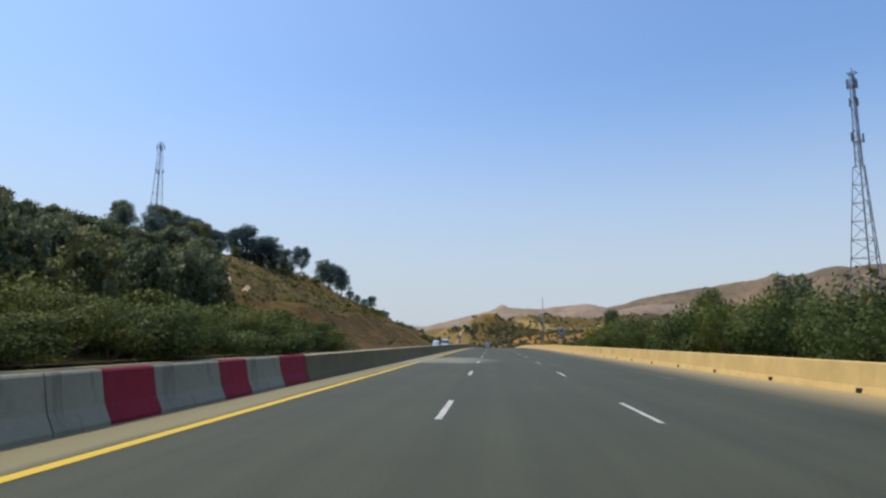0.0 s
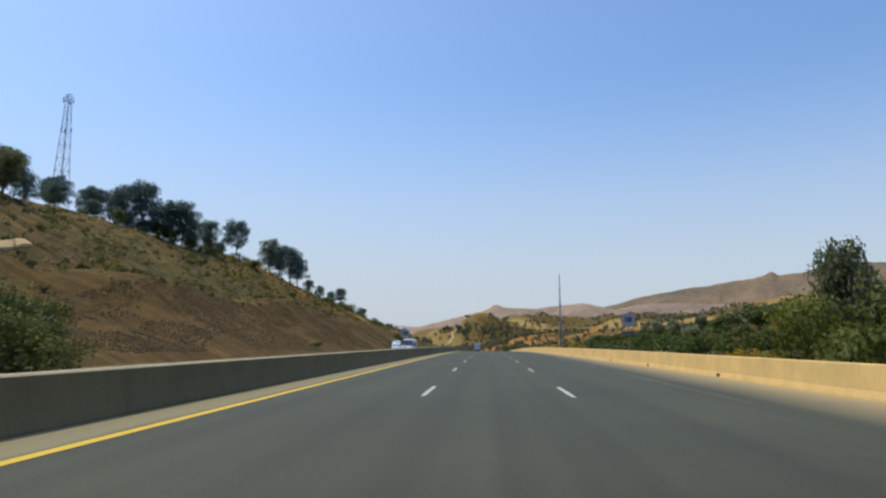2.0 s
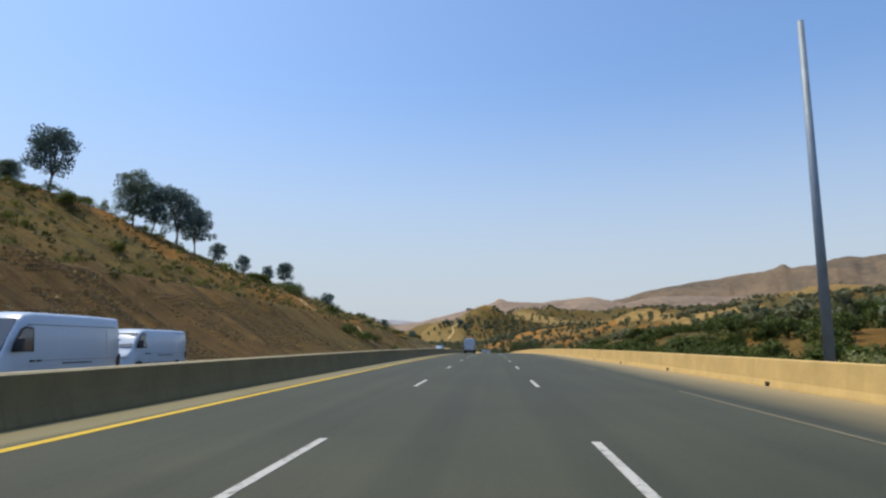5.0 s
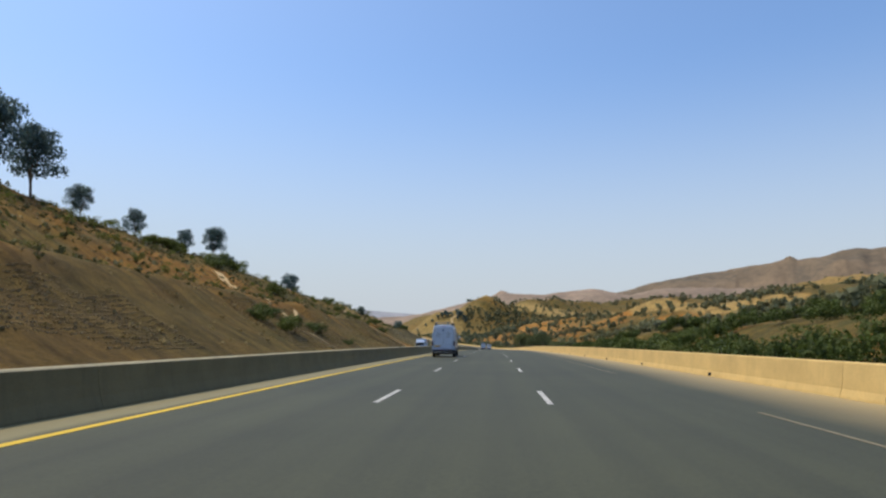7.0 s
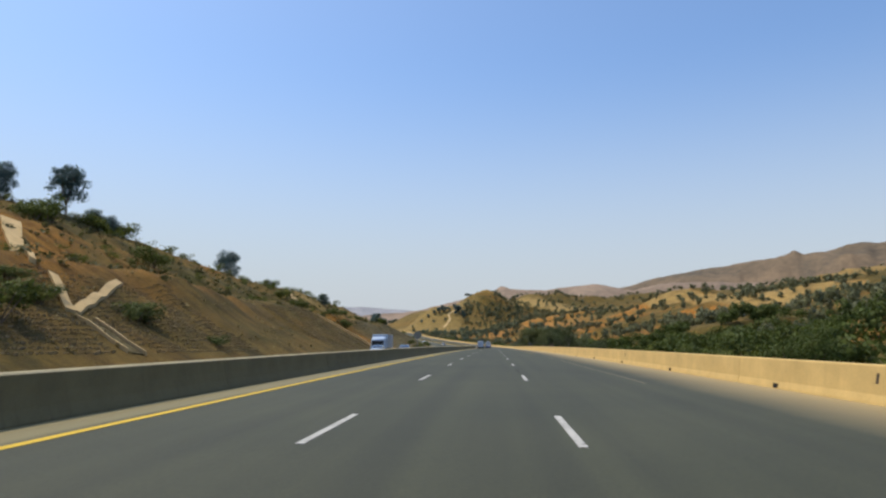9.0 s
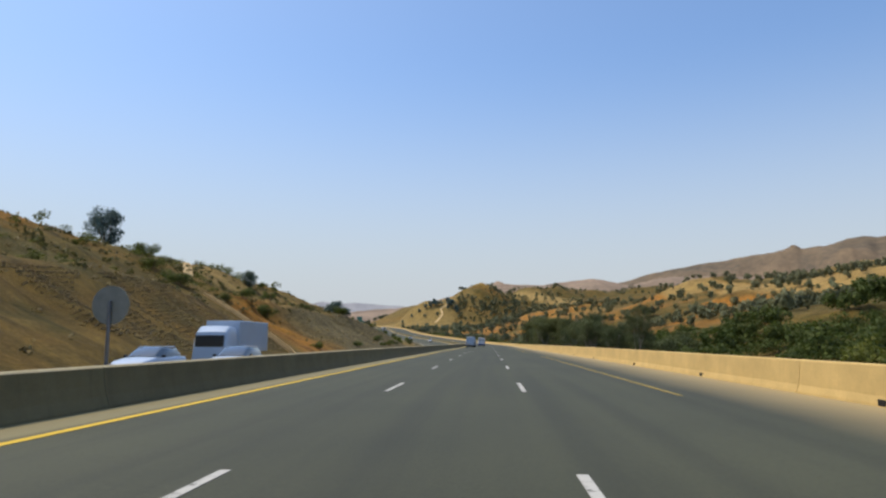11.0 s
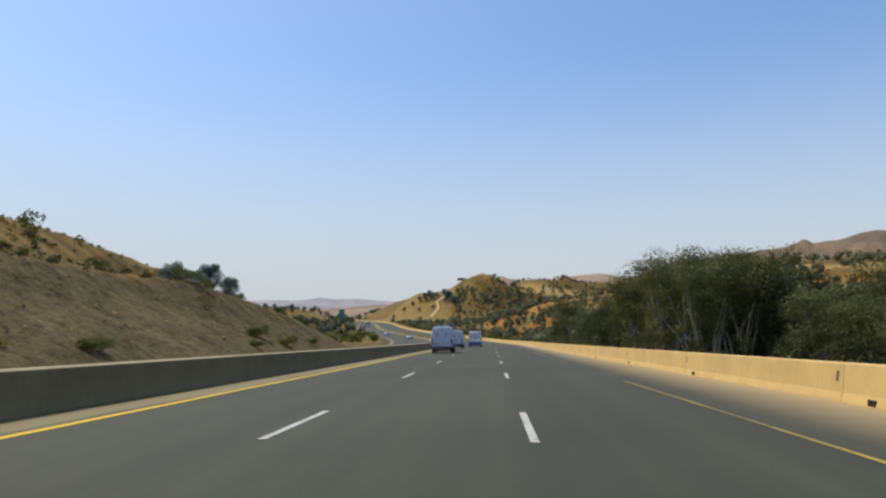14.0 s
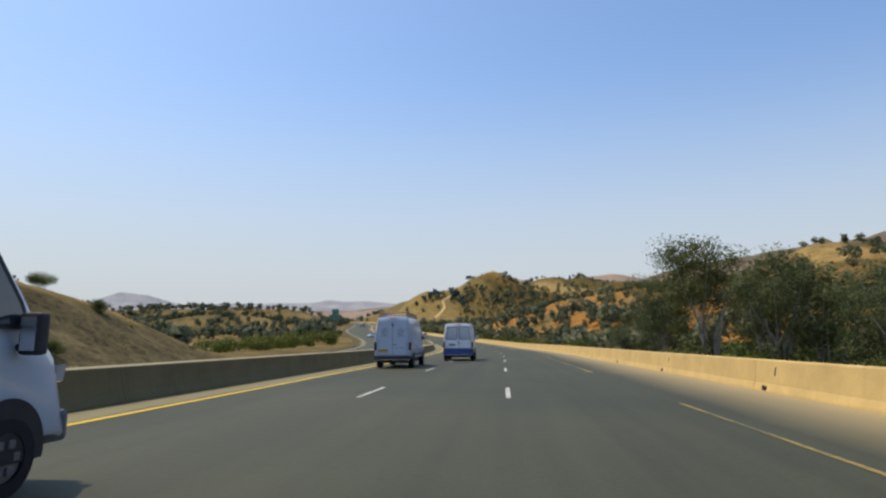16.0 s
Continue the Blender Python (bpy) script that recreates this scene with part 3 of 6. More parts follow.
# ---------------------------------------------------------------- the land
def build_ground():
    def axis(parts):
        out = []
        for a, b, s in parts:
            out += list(np.arange(a, b, s))
        return np.array(out + [parts[-1][1]])
    xs = axis([(-4800, -1800, 300), (-1800, -600, 60), (-600, -240, 15), (-240, -100, 5), (-100, -20, 1.4), (-20, 10, 3), (10, 60, 2.0), (60, 200, 4), (200, 520, 8), (520, 1200, 20), (1200, 1800, 60), (1800, 4800, 300)])
    ys = axis([(-1200, -200, 100), (-200, -10, 8), (-10, 540, 1.5), (540, 620, 2.6), (620, 1250, 6), (1250, 1800, 18), (1800, 4900, 155)])
    gx, gy = np.meshgrid(xs, ys)
    z = ground_z(gx, gy)
    far = fade(1500, 2600, np.hypot(gx, gy - 300))
    z = z * (1 - far) + far * np.minimum(z, 5.0)
    nx, ny = len(xs), len(ys)
    verts = np.stack([gx.ravel(), gy.ravel(), z.ravel()], 1)
    i = np.arange(nx * ny).reshape(ny, nx)
    faces = np.stack([i[:-1, :-1].ravel(), i[:-1, 1:].ravel(), i[1:, 1:].ravel(), i[1:, :-1].ravel()], 1)
    me = bpy.data.meshes.new("ground")
    me.from_pydata(verts.tolist(), [], faces.tolist())
    me.materials.append(GROUND)
    me.polygons.foreach_set("use_smooth", [True] * len(me.polygons))
    # kinds of soil: reddish cut, orange scars, straw field
    u = gx - road_x(gy)
    d, e = np.maximum(0, -22.5 - u), np.maximum(0, u - 11.4)
    n1, n2 = fbm(gx / 22, gy / 22, 61), fbm(gx / 8, gy / 8, 62)
    red = fade(92, 108, gy) * fade(455, 428, gy) * fade(19 + 3, 15, d + 3 * n2) * (d > 0) * (0.95 - 0.68 * fade(205, 290, gy))
    red = np.maximum(red, 0.55 * fade(0.05, 0.5, n1) * (d > 0) * (d < 120))
    orange = fade(0.10, 0.26, fbm(gx / 55, gy / 40, 41, 3) + 0.3 * n2) * fade(26, 40, e) * fade(700, 300, e) * (gy > 180) * (1 - 0.8 * fade(880, 1020, gy))
    orange = np.maximum(orange, fade(403, 407, gy - 0.6 * d) * fade(462, 440, gy) * (0.50 + 0.50 * fade(422, 410, gy - 0.9 * d + 6 * n2)) * fade(24, 16, d + 6 * n2) * (d > 0) * (0.6 + 0.4 * fade(-0.25, 0.2, n2)))
    orange = np.maximum(orange, fade(560, 610, gy) * fade(900, 820, gy) * fade(22, 34, e) * fade(150, 100, e) * fade(-0.2, 0.12, n1 + 0.4 * n2))
    straw = fade(0.1, 0.35, fbm(gx / 160, gy / 90, 71, 2)) * fade(110, 160, e) * (orange < 0.3)
    straw = np.maximum(straw, 0.42 * fade(440, 510, gy) * (d > 0) * fade(-0.3, 0.3, n1))
    straw = np.maximum(straw, fade(620, 800, gy) * (np.abs(u - 65) < 90) * 0.25)
    bare = fade(-32, -44, gx) * fade(1020, 1045, gy) * fade(1230, 1180, gy) * fade(-200, -150, gx)
    straw, orange = np.maximum(straw, 0.66 * bare), orange * (1 - bare)
    orange = orange * (1 - 0.65 * fade(580, 500, gy) * fade(300, 220, e) * (e > 0))
    orange = np.maximum(orange, fade(0.22, 0.5, np.exp(-((gx - 19.6) / 3.4) ** 2 - ((gy - 61.5) / 3.6) ** 2)))
    low = fade(690, 720, gy) * fade(860, 820, gy) * fade(24, 32, e) * fade(130, 90, e)
    orange = np.maximum(orange, low * fade(-0.5, -0.1, n1 + 0.4 * n2))
    field = fade(21, 17, field_off(gx, gy) + 3 * n2)
    knoll = fade(0.25, 0.55, np.exp(-((gx - 620) / 120) ** 2 - ((gy - 1250) / 110) ** 2) + 0.12 * n1)
    straw, orange = np.maximum(straw, 0.6 * knoll), np.maximum(orange, 0.35 * knoll)
    orange = np.maximum(orange * (1 - field), field)
    straw = np.maximum(straw * (1 - field), 0.9 * field)
    glow = fade(225, 255, gy) * fade(425, 400, gy) * (d > 0) * (d < 80)
    orange = np.maximum(orange, glow * 0.60 * fade(-0.25, 0.3, n1 + 0.5 * n2) * fade(9, 15, d + 3 * n2))
    ledge = np.clip(np.interp(gy, CREST_Y, CREST_D) * 0.42, 4, 17)
    spoil = 0.95 * fade(422, 438, gy - 0.55 * d + 5 * n2) * fade(528, 512, gy + 6 * n2) * fade(1.0, -1.0, d - ledge - 2.0 * n2) * (d > 0)
    straw = np.maximum(straw * (1 - spoil), 0.58 * fade(424, 445, gy) * fade(560, 530, gy) * fade(-1, 1.5, d - ledge) * (d < 90) * (d > 0) * fade(-0.5, 0.1, n1))
    red, orange = red * (1 - spoil), orange * (1 - spoil)
    col = np.stack([red.ravel(), orange.ravel(), straw.ravel(), spoil.ravel()], 1).astype(np.float32)
    att = me.attributes.new("soil", "FLOAT_COLOR", "POINT")
    att.data.foreach_set("color", col.ravel())
    return tagged(new("ground", me), "dry grassy hillsides with bare reddish and orange soil", "ground", kind="structure")


ground = build_ground()


def mountain_range(name, label, mat, az0, az1, r, peaks, base, depth, seed, rough):
    """A range seen from the valley: its crest as (azimuth in degrees, height)."""
    az = np.arange(az0, az1, 0.14)
    rows = 26
    rr = np.linspace(-1, 1, rows)
    prof = np.interp(az, [p[0] for p in peaks], [p[1] for p in peaks], left=base, right=base)
    k = np.hanning(5) / np.hanning(5).sum()
    prof = np.convolve(np.pad(prof, 2, mode="edge"), k, "valid")
    prof = prof + rough * (fbm(az / 2.6, az * 0 + seed, seed, 5) + 0.5 * np.abs(fbm(az / 0.9, az * 0 + seed, seed + 2, 4)))
    A, R = np.meshgrid(np.radians(az), rr)
    dist = r + R * depth
    ridge = np.clip(1 - np.abs(R), 0, 1) ** 0.85
    kw = np.hanning(61) / np.hanning(61).sum()
    wide = np.convolve(np.pad(prof, 30, mode="edge"), kw, "valid")
    z = (wide[None, :] + (prof - wide)[None, :] * ridge ** 9.0) * ridge
    spur = np.abs(fbm(A * r / (r * 0.030) + 0.8 * R, R * 1.3, seed + 7, 4))
    z = z - 0.24 * wide[None, :] * ridge * (1 - ridge ** 2) * (spur - 0.35)
    z = z + ridge * (1 - ridge) * prof[None, :] * 0.7 * fbm(dist * np.sin(A) / (r * 0.045), dist * np.cos(A) / (r * 0.045), seed + 5, 4)
    verts = np.stack([(dist * np.sin(A)).ravel(), (300 + dist * np.cos(A)).ravel(), (z - 6).ravel()], 1)
    n = len(az)
    i = np.arange(rows * n).reshape(rows, n)
    faces = np.stack([i[:-1, :-1].ravel(), i[:-1, 1:].ravel(), i[1:, 1:].ravel(), i[1:, :-1].ravel()], 1)
    ob = mesh_object(name, verts.tolist(), faces.tolist(), mat, smooth=True)
    return tagged(ob, label, "mountains", kind="structure")


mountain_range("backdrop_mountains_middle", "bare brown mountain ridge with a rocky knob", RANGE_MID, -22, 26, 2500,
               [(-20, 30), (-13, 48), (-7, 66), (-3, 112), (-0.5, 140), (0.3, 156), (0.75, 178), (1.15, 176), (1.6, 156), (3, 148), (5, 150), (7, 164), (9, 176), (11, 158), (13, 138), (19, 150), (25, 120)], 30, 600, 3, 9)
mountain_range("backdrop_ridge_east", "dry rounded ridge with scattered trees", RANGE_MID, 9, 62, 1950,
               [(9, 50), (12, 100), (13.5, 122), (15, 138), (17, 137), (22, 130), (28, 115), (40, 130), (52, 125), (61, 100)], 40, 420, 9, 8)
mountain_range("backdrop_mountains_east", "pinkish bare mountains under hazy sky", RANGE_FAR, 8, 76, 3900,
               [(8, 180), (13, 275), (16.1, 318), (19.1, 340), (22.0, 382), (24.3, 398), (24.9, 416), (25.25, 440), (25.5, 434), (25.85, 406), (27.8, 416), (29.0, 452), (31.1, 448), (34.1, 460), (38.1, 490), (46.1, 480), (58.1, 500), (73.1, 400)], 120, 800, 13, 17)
mountain_range("backdrop_mountains_west", "distant pale blue mountains, haze painted into their colour", RANGE_BLUE, -60, -4, 4100,
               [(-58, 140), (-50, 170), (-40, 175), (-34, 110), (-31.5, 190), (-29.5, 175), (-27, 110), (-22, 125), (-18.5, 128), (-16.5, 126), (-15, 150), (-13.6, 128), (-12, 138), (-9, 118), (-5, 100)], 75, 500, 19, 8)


# ---------------------------------------------------------------- roads
road = tagged(strip("road", -4.75, 10.15, -60, 1500, ASPHALT, 0.0, step=4.0, cross=5), "worn grey three-lane motorway asphalt with dusty edges", "road", kind="structure")
road_opposite = tagged(strip("road_opposite", -20.7, -5.2, -60, 1500, ASPHALT_FAR, lambda y: float(drop(y)), step=4.0, cross=5), "grey asphalt of the opposite carriageway", "road", kind="structure")
kerb = tagged(strip("kerb", -21.1, -20.7, -60, 1500, CONCRETE_L, lambda y: float(drop(y)) + 0.2, step=6.0), "low concrete kerb along the opposite carriageway", "kerb", kind="structure")
verge = tagged(strip("verge", -23.4, -21.1, -60, 1500, GROUND, lambda y: float(drop(y)) + 0.08, step=6.0), "dusty verge at the foot of the hill", "verge", kind="structure")
verge_east = tagged(strip("verge_east", 10.6, 12.6, -60, 1500, GROUND, -0.08, step=6.0), "dusty verge behind the concrete barrier", "verge", kind="structure")


def solid_line(name, u, width, y0, y1, mat, label, step=4.0):
    lift = (lambda y: float(drop(y)) + 0.006) if u < -5 else 0.006
    return tagged(strip(name, u - width / 2, u + width / 2, y0, y1, mat, lift, step=step), label, "road marking", kind="structure")


solid_line("edge_line", -3.45, 0.19, -60, 1200, YELLOW_LINE, "solid yellow edge line beside the median")
YELLOW_WORN = worn_paint("worn_yellow_paint", (0.42, 0.285, 0.035), (0.062, 0.064, 0.042), 0.46, 0.07, 0.75)
PALE_WORN = worn_paint("worn_line_paint", (0.19, 0.158, 0.090), (0.058, 0.060, 0.040), 0.47, 0.06, 0.7)
for k in range(-2, 22):          # dashes of 39 m with gaps of 13 m
    a = 22.2 + 52 * k
    if a < 290:
        solid_line("edge_line", 7.05, 0.08, a, a + 39, PALE_WORN, "long worn pale edge dash beside the hard shoulder", 3.0)
    else:
        solid_line("edge_line", 7.05, 0.09, a, a + 39, YELLOW_WORN, "long yellow edge dash beside the hard shoulder", 3.0)
solid_line("edge_line", -6.3, 0.15, -60, 1200, YELLOW_LINE, "solid yellow edge line of the opposite carriageway")


def lane_dashes(u, first, count, width=0.115):
    me = bpy.data.meshes.new("dash")
    me.from_pydata([(-width / 2, -1.6, 0), (width / 2, -1.6, 0), (width / 2, 1.6, 0), (-width / 2, 1.6, 0),
                    (-width / 2, -1.6, -0.006), (width / 2, -1.6, -0.006), (width / 2, 1.6, -0.006), (-width / 2, 1.6, -0.006)], [],
                   [(0, 1, 2, 3), (0, 4, 5, 1), (1, 5, 6, 2), (2, 6, 7, 3), (3, 7, 4, 0)])
    me.materials.append(WHITE_LINE)
    for k in range(count):
        y = first + 13.0 * k
        ob = new("dash", me)
        turn = math.degrees(math.atan2(float(road_x(y + 2) - road_x(y - 2)), 4))
        ob.matrix_basis = pose(float(road_x(y)) + u, y, float(road_z(y)) + 0.008, slope_turn(y), 0, -turn)
        ob.parent = road


lane_dashes(0.0, 11.8 - 39, 62)
lane_dashes(3.5, 11.8 - 39, 7, 0.085)
lane_dashes(3.5, 11.8 + 13 * 4, 55)


# ---------------------------------------------------------------- concrete barriers
def jersey(half_base=0.30, top=0.085, height=0.80):
    return [(-half_base, -0.6), (half_base, -0.6), (half_base, 0.06), (0.185, 0.30), (top + 0.014, height - 0.035), (top - 0.016, height),
            (-top + 0.016, height), (-top - 0.014, height - 0.035), (-0.185, 0.30), (-half_base, 0.06)]


def sloped(half_base=0.29, top=0.105, height=0.80):
    return [(-half_base, -0.6), (half_base, -0.6), (half_base, 0.035), (0.215, 0.24), (0.165, 0.46), (top + 0.018, height - 0.035), (top - 0.018, height),
            (-top + 0.018, height), (-top - 0.018, height - 0.035), (-0.165, 0.46), (-0.215, 0.24), (-half_base, 0.035)]


def upright(half_base=0.25, top=0.09, height=0.80):
    return [(-half_base, 0.0), (half_base, 0.0), (half_base - 0.01, 0.05), (0.185, 0.20), (top + 0.015, height - 0.03), (top - 0.01, height),
            (-top + 0.01, height), (-top - 0.015, height - 0.03), (-0.185, 0.20), (-half_base + 0.01, 0.05)]


def barrier_unit(length, gap=0.012, shape=None, lit_top=False):
    bm = bmesh.new()
    prism(bm, shape or jersey(), "y", gap, length - gap)
    me = bpy.data.meshes.new("barrier_unit")
    bmesh.ops.recalc_face_normals(bm, faces=bm.faces)
    # upward faces near the top take the sun-paled colour
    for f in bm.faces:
        f.material_index = int(lit_top and f.normal.z > 0.5 and f.calc_center_median().z > 0.5)
    bm.to_mesh(me)
    bm.free()
    return me


def barrier_row(name, label, u, y0, length, count, mat, shape=None, lit_top=None):
    root = empty(name, label, "barrier")
    me = barrier_unit(length, 0.004 if lit_top else 0.008, shape, bool(lit_top))
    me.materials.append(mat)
    if lit_top:
        me.materials.append(lit_top)
    for k in range(count):
        y = y0 + k * length
        ob = new("barrier_unit", me)
        za, zb = float(road_z(y)), float(road_z(y + length))
        xa, xb = float(road_x(y)), float(road_x(y + length))
        ob.matrix_basis = pose(xa + u, y, za, math.degrees(math.atan2(zb - za, length)), 0, -math.degrees(math.atan2(xb - xa, length)))
        ob.parent = root
    return root


def barrier_far(name, label, u, y0, y1, mat):
    """The stretch of barrier further on, cast in one piece."""
    prof = jersey()
    ys = np.arange(y0, y1, 5.0)
    verts = [(float(road_x(y)) + u + px, y, float(road_z(y)) + pz) for y in ys for px, pz in prof]
    n = len(prof)
    faces = [(i * n + j, i * n + (j + 1) % n, (i + 1) * n + (j + 1) % n, (i + 1) * n + j) for i in range(len(ys) - 1) for j in range(n)]
    return tagged(mesh_object(name, verts, faces, mat), label, "barrier", kind="structure")


# precast blocks, some painted red and white, stand at the start of the median
block_mesh = {}
for key, mat in (("w", WHITE_BLOCK), ("r", RED_BLOCK), ("c", CONCRETE_L)):
    me = barrier_unit(1.0, 0.006)
    me.materials.append(mat)
    block_mesh[key] = me
painted = empty("painted_barrier", "precast concrete median blocks painted red and white, chipped and stained", "barrier")
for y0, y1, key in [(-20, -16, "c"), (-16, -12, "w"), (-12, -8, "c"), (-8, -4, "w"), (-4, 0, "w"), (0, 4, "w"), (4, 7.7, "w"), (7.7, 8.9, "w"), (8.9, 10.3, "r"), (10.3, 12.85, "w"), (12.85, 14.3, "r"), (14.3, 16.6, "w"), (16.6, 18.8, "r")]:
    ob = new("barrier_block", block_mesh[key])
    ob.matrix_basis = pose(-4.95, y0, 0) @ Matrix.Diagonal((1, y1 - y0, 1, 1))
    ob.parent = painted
barrier_row("median_barrier", "long grey concrete median barrier, shaded face and sunlit top painted in", -4.95, 18.9, 10.4, 57, CONCRETE_L, sloped(), CONCRETE_TOP)
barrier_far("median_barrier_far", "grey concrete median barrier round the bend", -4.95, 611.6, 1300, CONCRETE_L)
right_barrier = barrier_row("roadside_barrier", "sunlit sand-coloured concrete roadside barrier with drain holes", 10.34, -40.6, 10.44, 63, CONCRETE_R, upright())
barrier_far("roadside_barrier_far", "sunlit concrete roadside barrier round the bend", 10.34, 617, 1300, CONCRETE_R)

hole_mesh = bpy.data.meshes.new("drain_hole")
bm = bmesh.new()
box(bm, -0.006, 0.05, -0.13, 0.13, 0.0, 0.13, bevel=0.02)
bm.to_mesh(hole_mesh)
bm.free()
hole_mesh.materials.append(HOLE)
for y in [16.9 - 5.2, 16.9, 22.0, 27.3, 32.5, 37.8, 43.1, 48.3, 53.5, 58.7, 64] + [74.4 + 10.3 * k for k in range(28)] + [365.2 + 10.5 * k for k in range(22)]:
    ob = new("drain_hole", hole_mesh)
    ob.matrix_basis = pose(10.095, y, float(road_z(y)) + 0.01)
    ob.parent = right_barrier

# ---------------------------------------------------------------- plants
rng = np.random.default_rng(5)


def leaf_cloud(blobs, count, size, seed, shell=0.45):
    """Many small leaf clumps over and in a set of blobs (centre, radii)."""
    r = np.random.default_rng(seed)
    w = np.array([b[1][0] * b[1][1] + b[1][0] * b[1][2] for b in blobs])
    pick = r.choice(len(blobs), count, p=w / w.sum())
    c = np.array([b[0] for b in blobs])[pick]
    rad = np.array([b[1] for b in blobs])[pick]
    d = r.normal(size=(count, 3))
    d /= np.linalg.norm(d, axis=1)[:, None]
    p = c + d * rad * (1 - shell * r.random(count)[:, None] ** 1.6) * (1 + 0.08 * r.normal(size=(count, 1)))
    nrm = d * 0.7 + r.normal(size=(count, 3)) * 0.6
    nrm /= np.linalg.norm(nrm, axis=1)[:, None]
    a = np.cross(nrm, r.normal(size=(count, 3)))
    a /= np.linalg.norm(a, axis=1)[:, None]
    b = np.cross(nrm, a)
    s = size * (0.55 + 0.9 * r.random(count))[:, None]
    k = 0.45 + 0.35 * r.random(count)[:, None]
    shade = d * 0.8 + r.normal(size=(count, 3)) * 0.28 + np.array([0, 0, 0.15])
    shade /= np.linalg.norm(shade, axis=1)[:, None]
    v = np.stack([p - a * s - b * s * k, p + a * s * 0.9 - b * s * k * 0.4 + nrm * s * 0.2, p + b * s * k * 1.5], 1)
    turned = (np.cross(v[:, 1] - v[:, 0], v[:, 2] - v[:, 0]) * shade).sum(1) < 0
    v[turned] = v[turned][:, [0, 2, 1]]
    f = np.arange(count * 3).reshape(-1, 3)
    return v.reshape(-1, 3), f, np.repeat(shade, 3, 0)


def leaf_mesh(name, v, f, n, mat):
    """Leaves that take the light together, as the clump does that they belong to."""
    me = bpy.data.meshes.new(name)
    me.from_pydata(v.tolist(), [], f.tolist())
    me.materials.append(mat)
    me.polygons.foreach_set("use_smooth", [True] * len(me.polygons))
    me.normals_split_custom_set_from_vertices(n.tolist())
    return me


def limbs(bm, height, r0, seed, fork=0.45, spread=0.5, n=5, lean=0.1):
    """A tapered, slightly bent trunk with limbs; returns the limb ends."""
    r = random.Random(seed)
    ends = []
    p = Vector((0, 0, -0.3))
    q = Vector((r.uniform(-lean, lean) * height, r.uniform(-lean, lean) * height, height * fork))
    mid = (p + q) / 2 + Vector((r.uniform(-0.04, 0.04), r.uniform(-0.04, 0.04), 0)) * height
    tube(bm, p, mid, r0, r0 * 0.85)
    tube(bm, mid, q, r0 * 0.85, r0 * 0.65)
    for k in range(n):
        a = k * math.tau / n + r.uniform(-0.5, 0.5)
        out = spread * height * r.uniform(0.35, 1.0)
        e = Vector((q.x + math.cos(a) * out, q.y + math.sin(a) * out, height * r.uniform(0.7, 0.95)))
        s = q + (e - q) * 0.0 + Vector((0, 0, -r.uniform(0, 0.25) * height * fork))
        m = (s + e) / 2 + Vector((0, 0, -0.05 * height))
        tube(bm, s, m, r0 * 0.5, r0 * 0.33, 6)
        tube(bm, m, e, r0 * 0.33, r0 * 0.12, 6)
        ends.append(e)
    return ends


PLANTS = {}


def make_pine(k, fine=False):
    """One metre high by unit; scaled when placed."""
    r = random.Random(100 + k)
    root = empty("pine_tree", "dark green rounded pine on the dry hillside", "tree", "pines on the hill")
    bm = bmesh.new()
    ends = limbs(bm, 1.0, 0.024, 100 + k, 0.28, 0.27, 7, 0.06)
    part("trunk", bm, BARK, root)
    low = r.uniform(0.24, 0.36)
    blobs = [((e.x * 0.9, e.y * 0.9, e.z - 0.06), (r.uniform(0.11, 0.16), r.uniform(0.11, 0.16), r.uniform(0.08, 0.12))) for e in ends]
    for j in range(17):
        t, a = (j + 0.5) / 17, j * 2.4 + r.uniform(-0.4, 0.4)
        out = 0.33 * math.sqrt(max(0.03, 1 - ((t - 0.38) / 0.70) ** 2)) * r.uniform(0.66, 1.06)
        q = r.uniform(0.105, 0.165)
        blobs.append(((math.cos(a) * out, math.sin(a) * out, low + (0.93 - low) * t), (q, q, q * r.uniform(0.62, 0.85))))
    blobs += [((r.uniform(-0.07, 0.07), r.uniform(-0.07, 0.07), low + 0.06 + (0.80 - low) * j / 3), (0.19, 0.19, 0.13)) for j in range(4)]
    v, f, nn = leaf_cloud(blobs, 5200 if fine else 2300, 0.0175 if fine else 0.028, 200 + k, 0.6)
    crown = new("crown", leaf_mesh("crown", v, f, nn, PINE_LEAF if fine and k < 5 else GROVE_LEAF))
    crown.parent = root
    return root


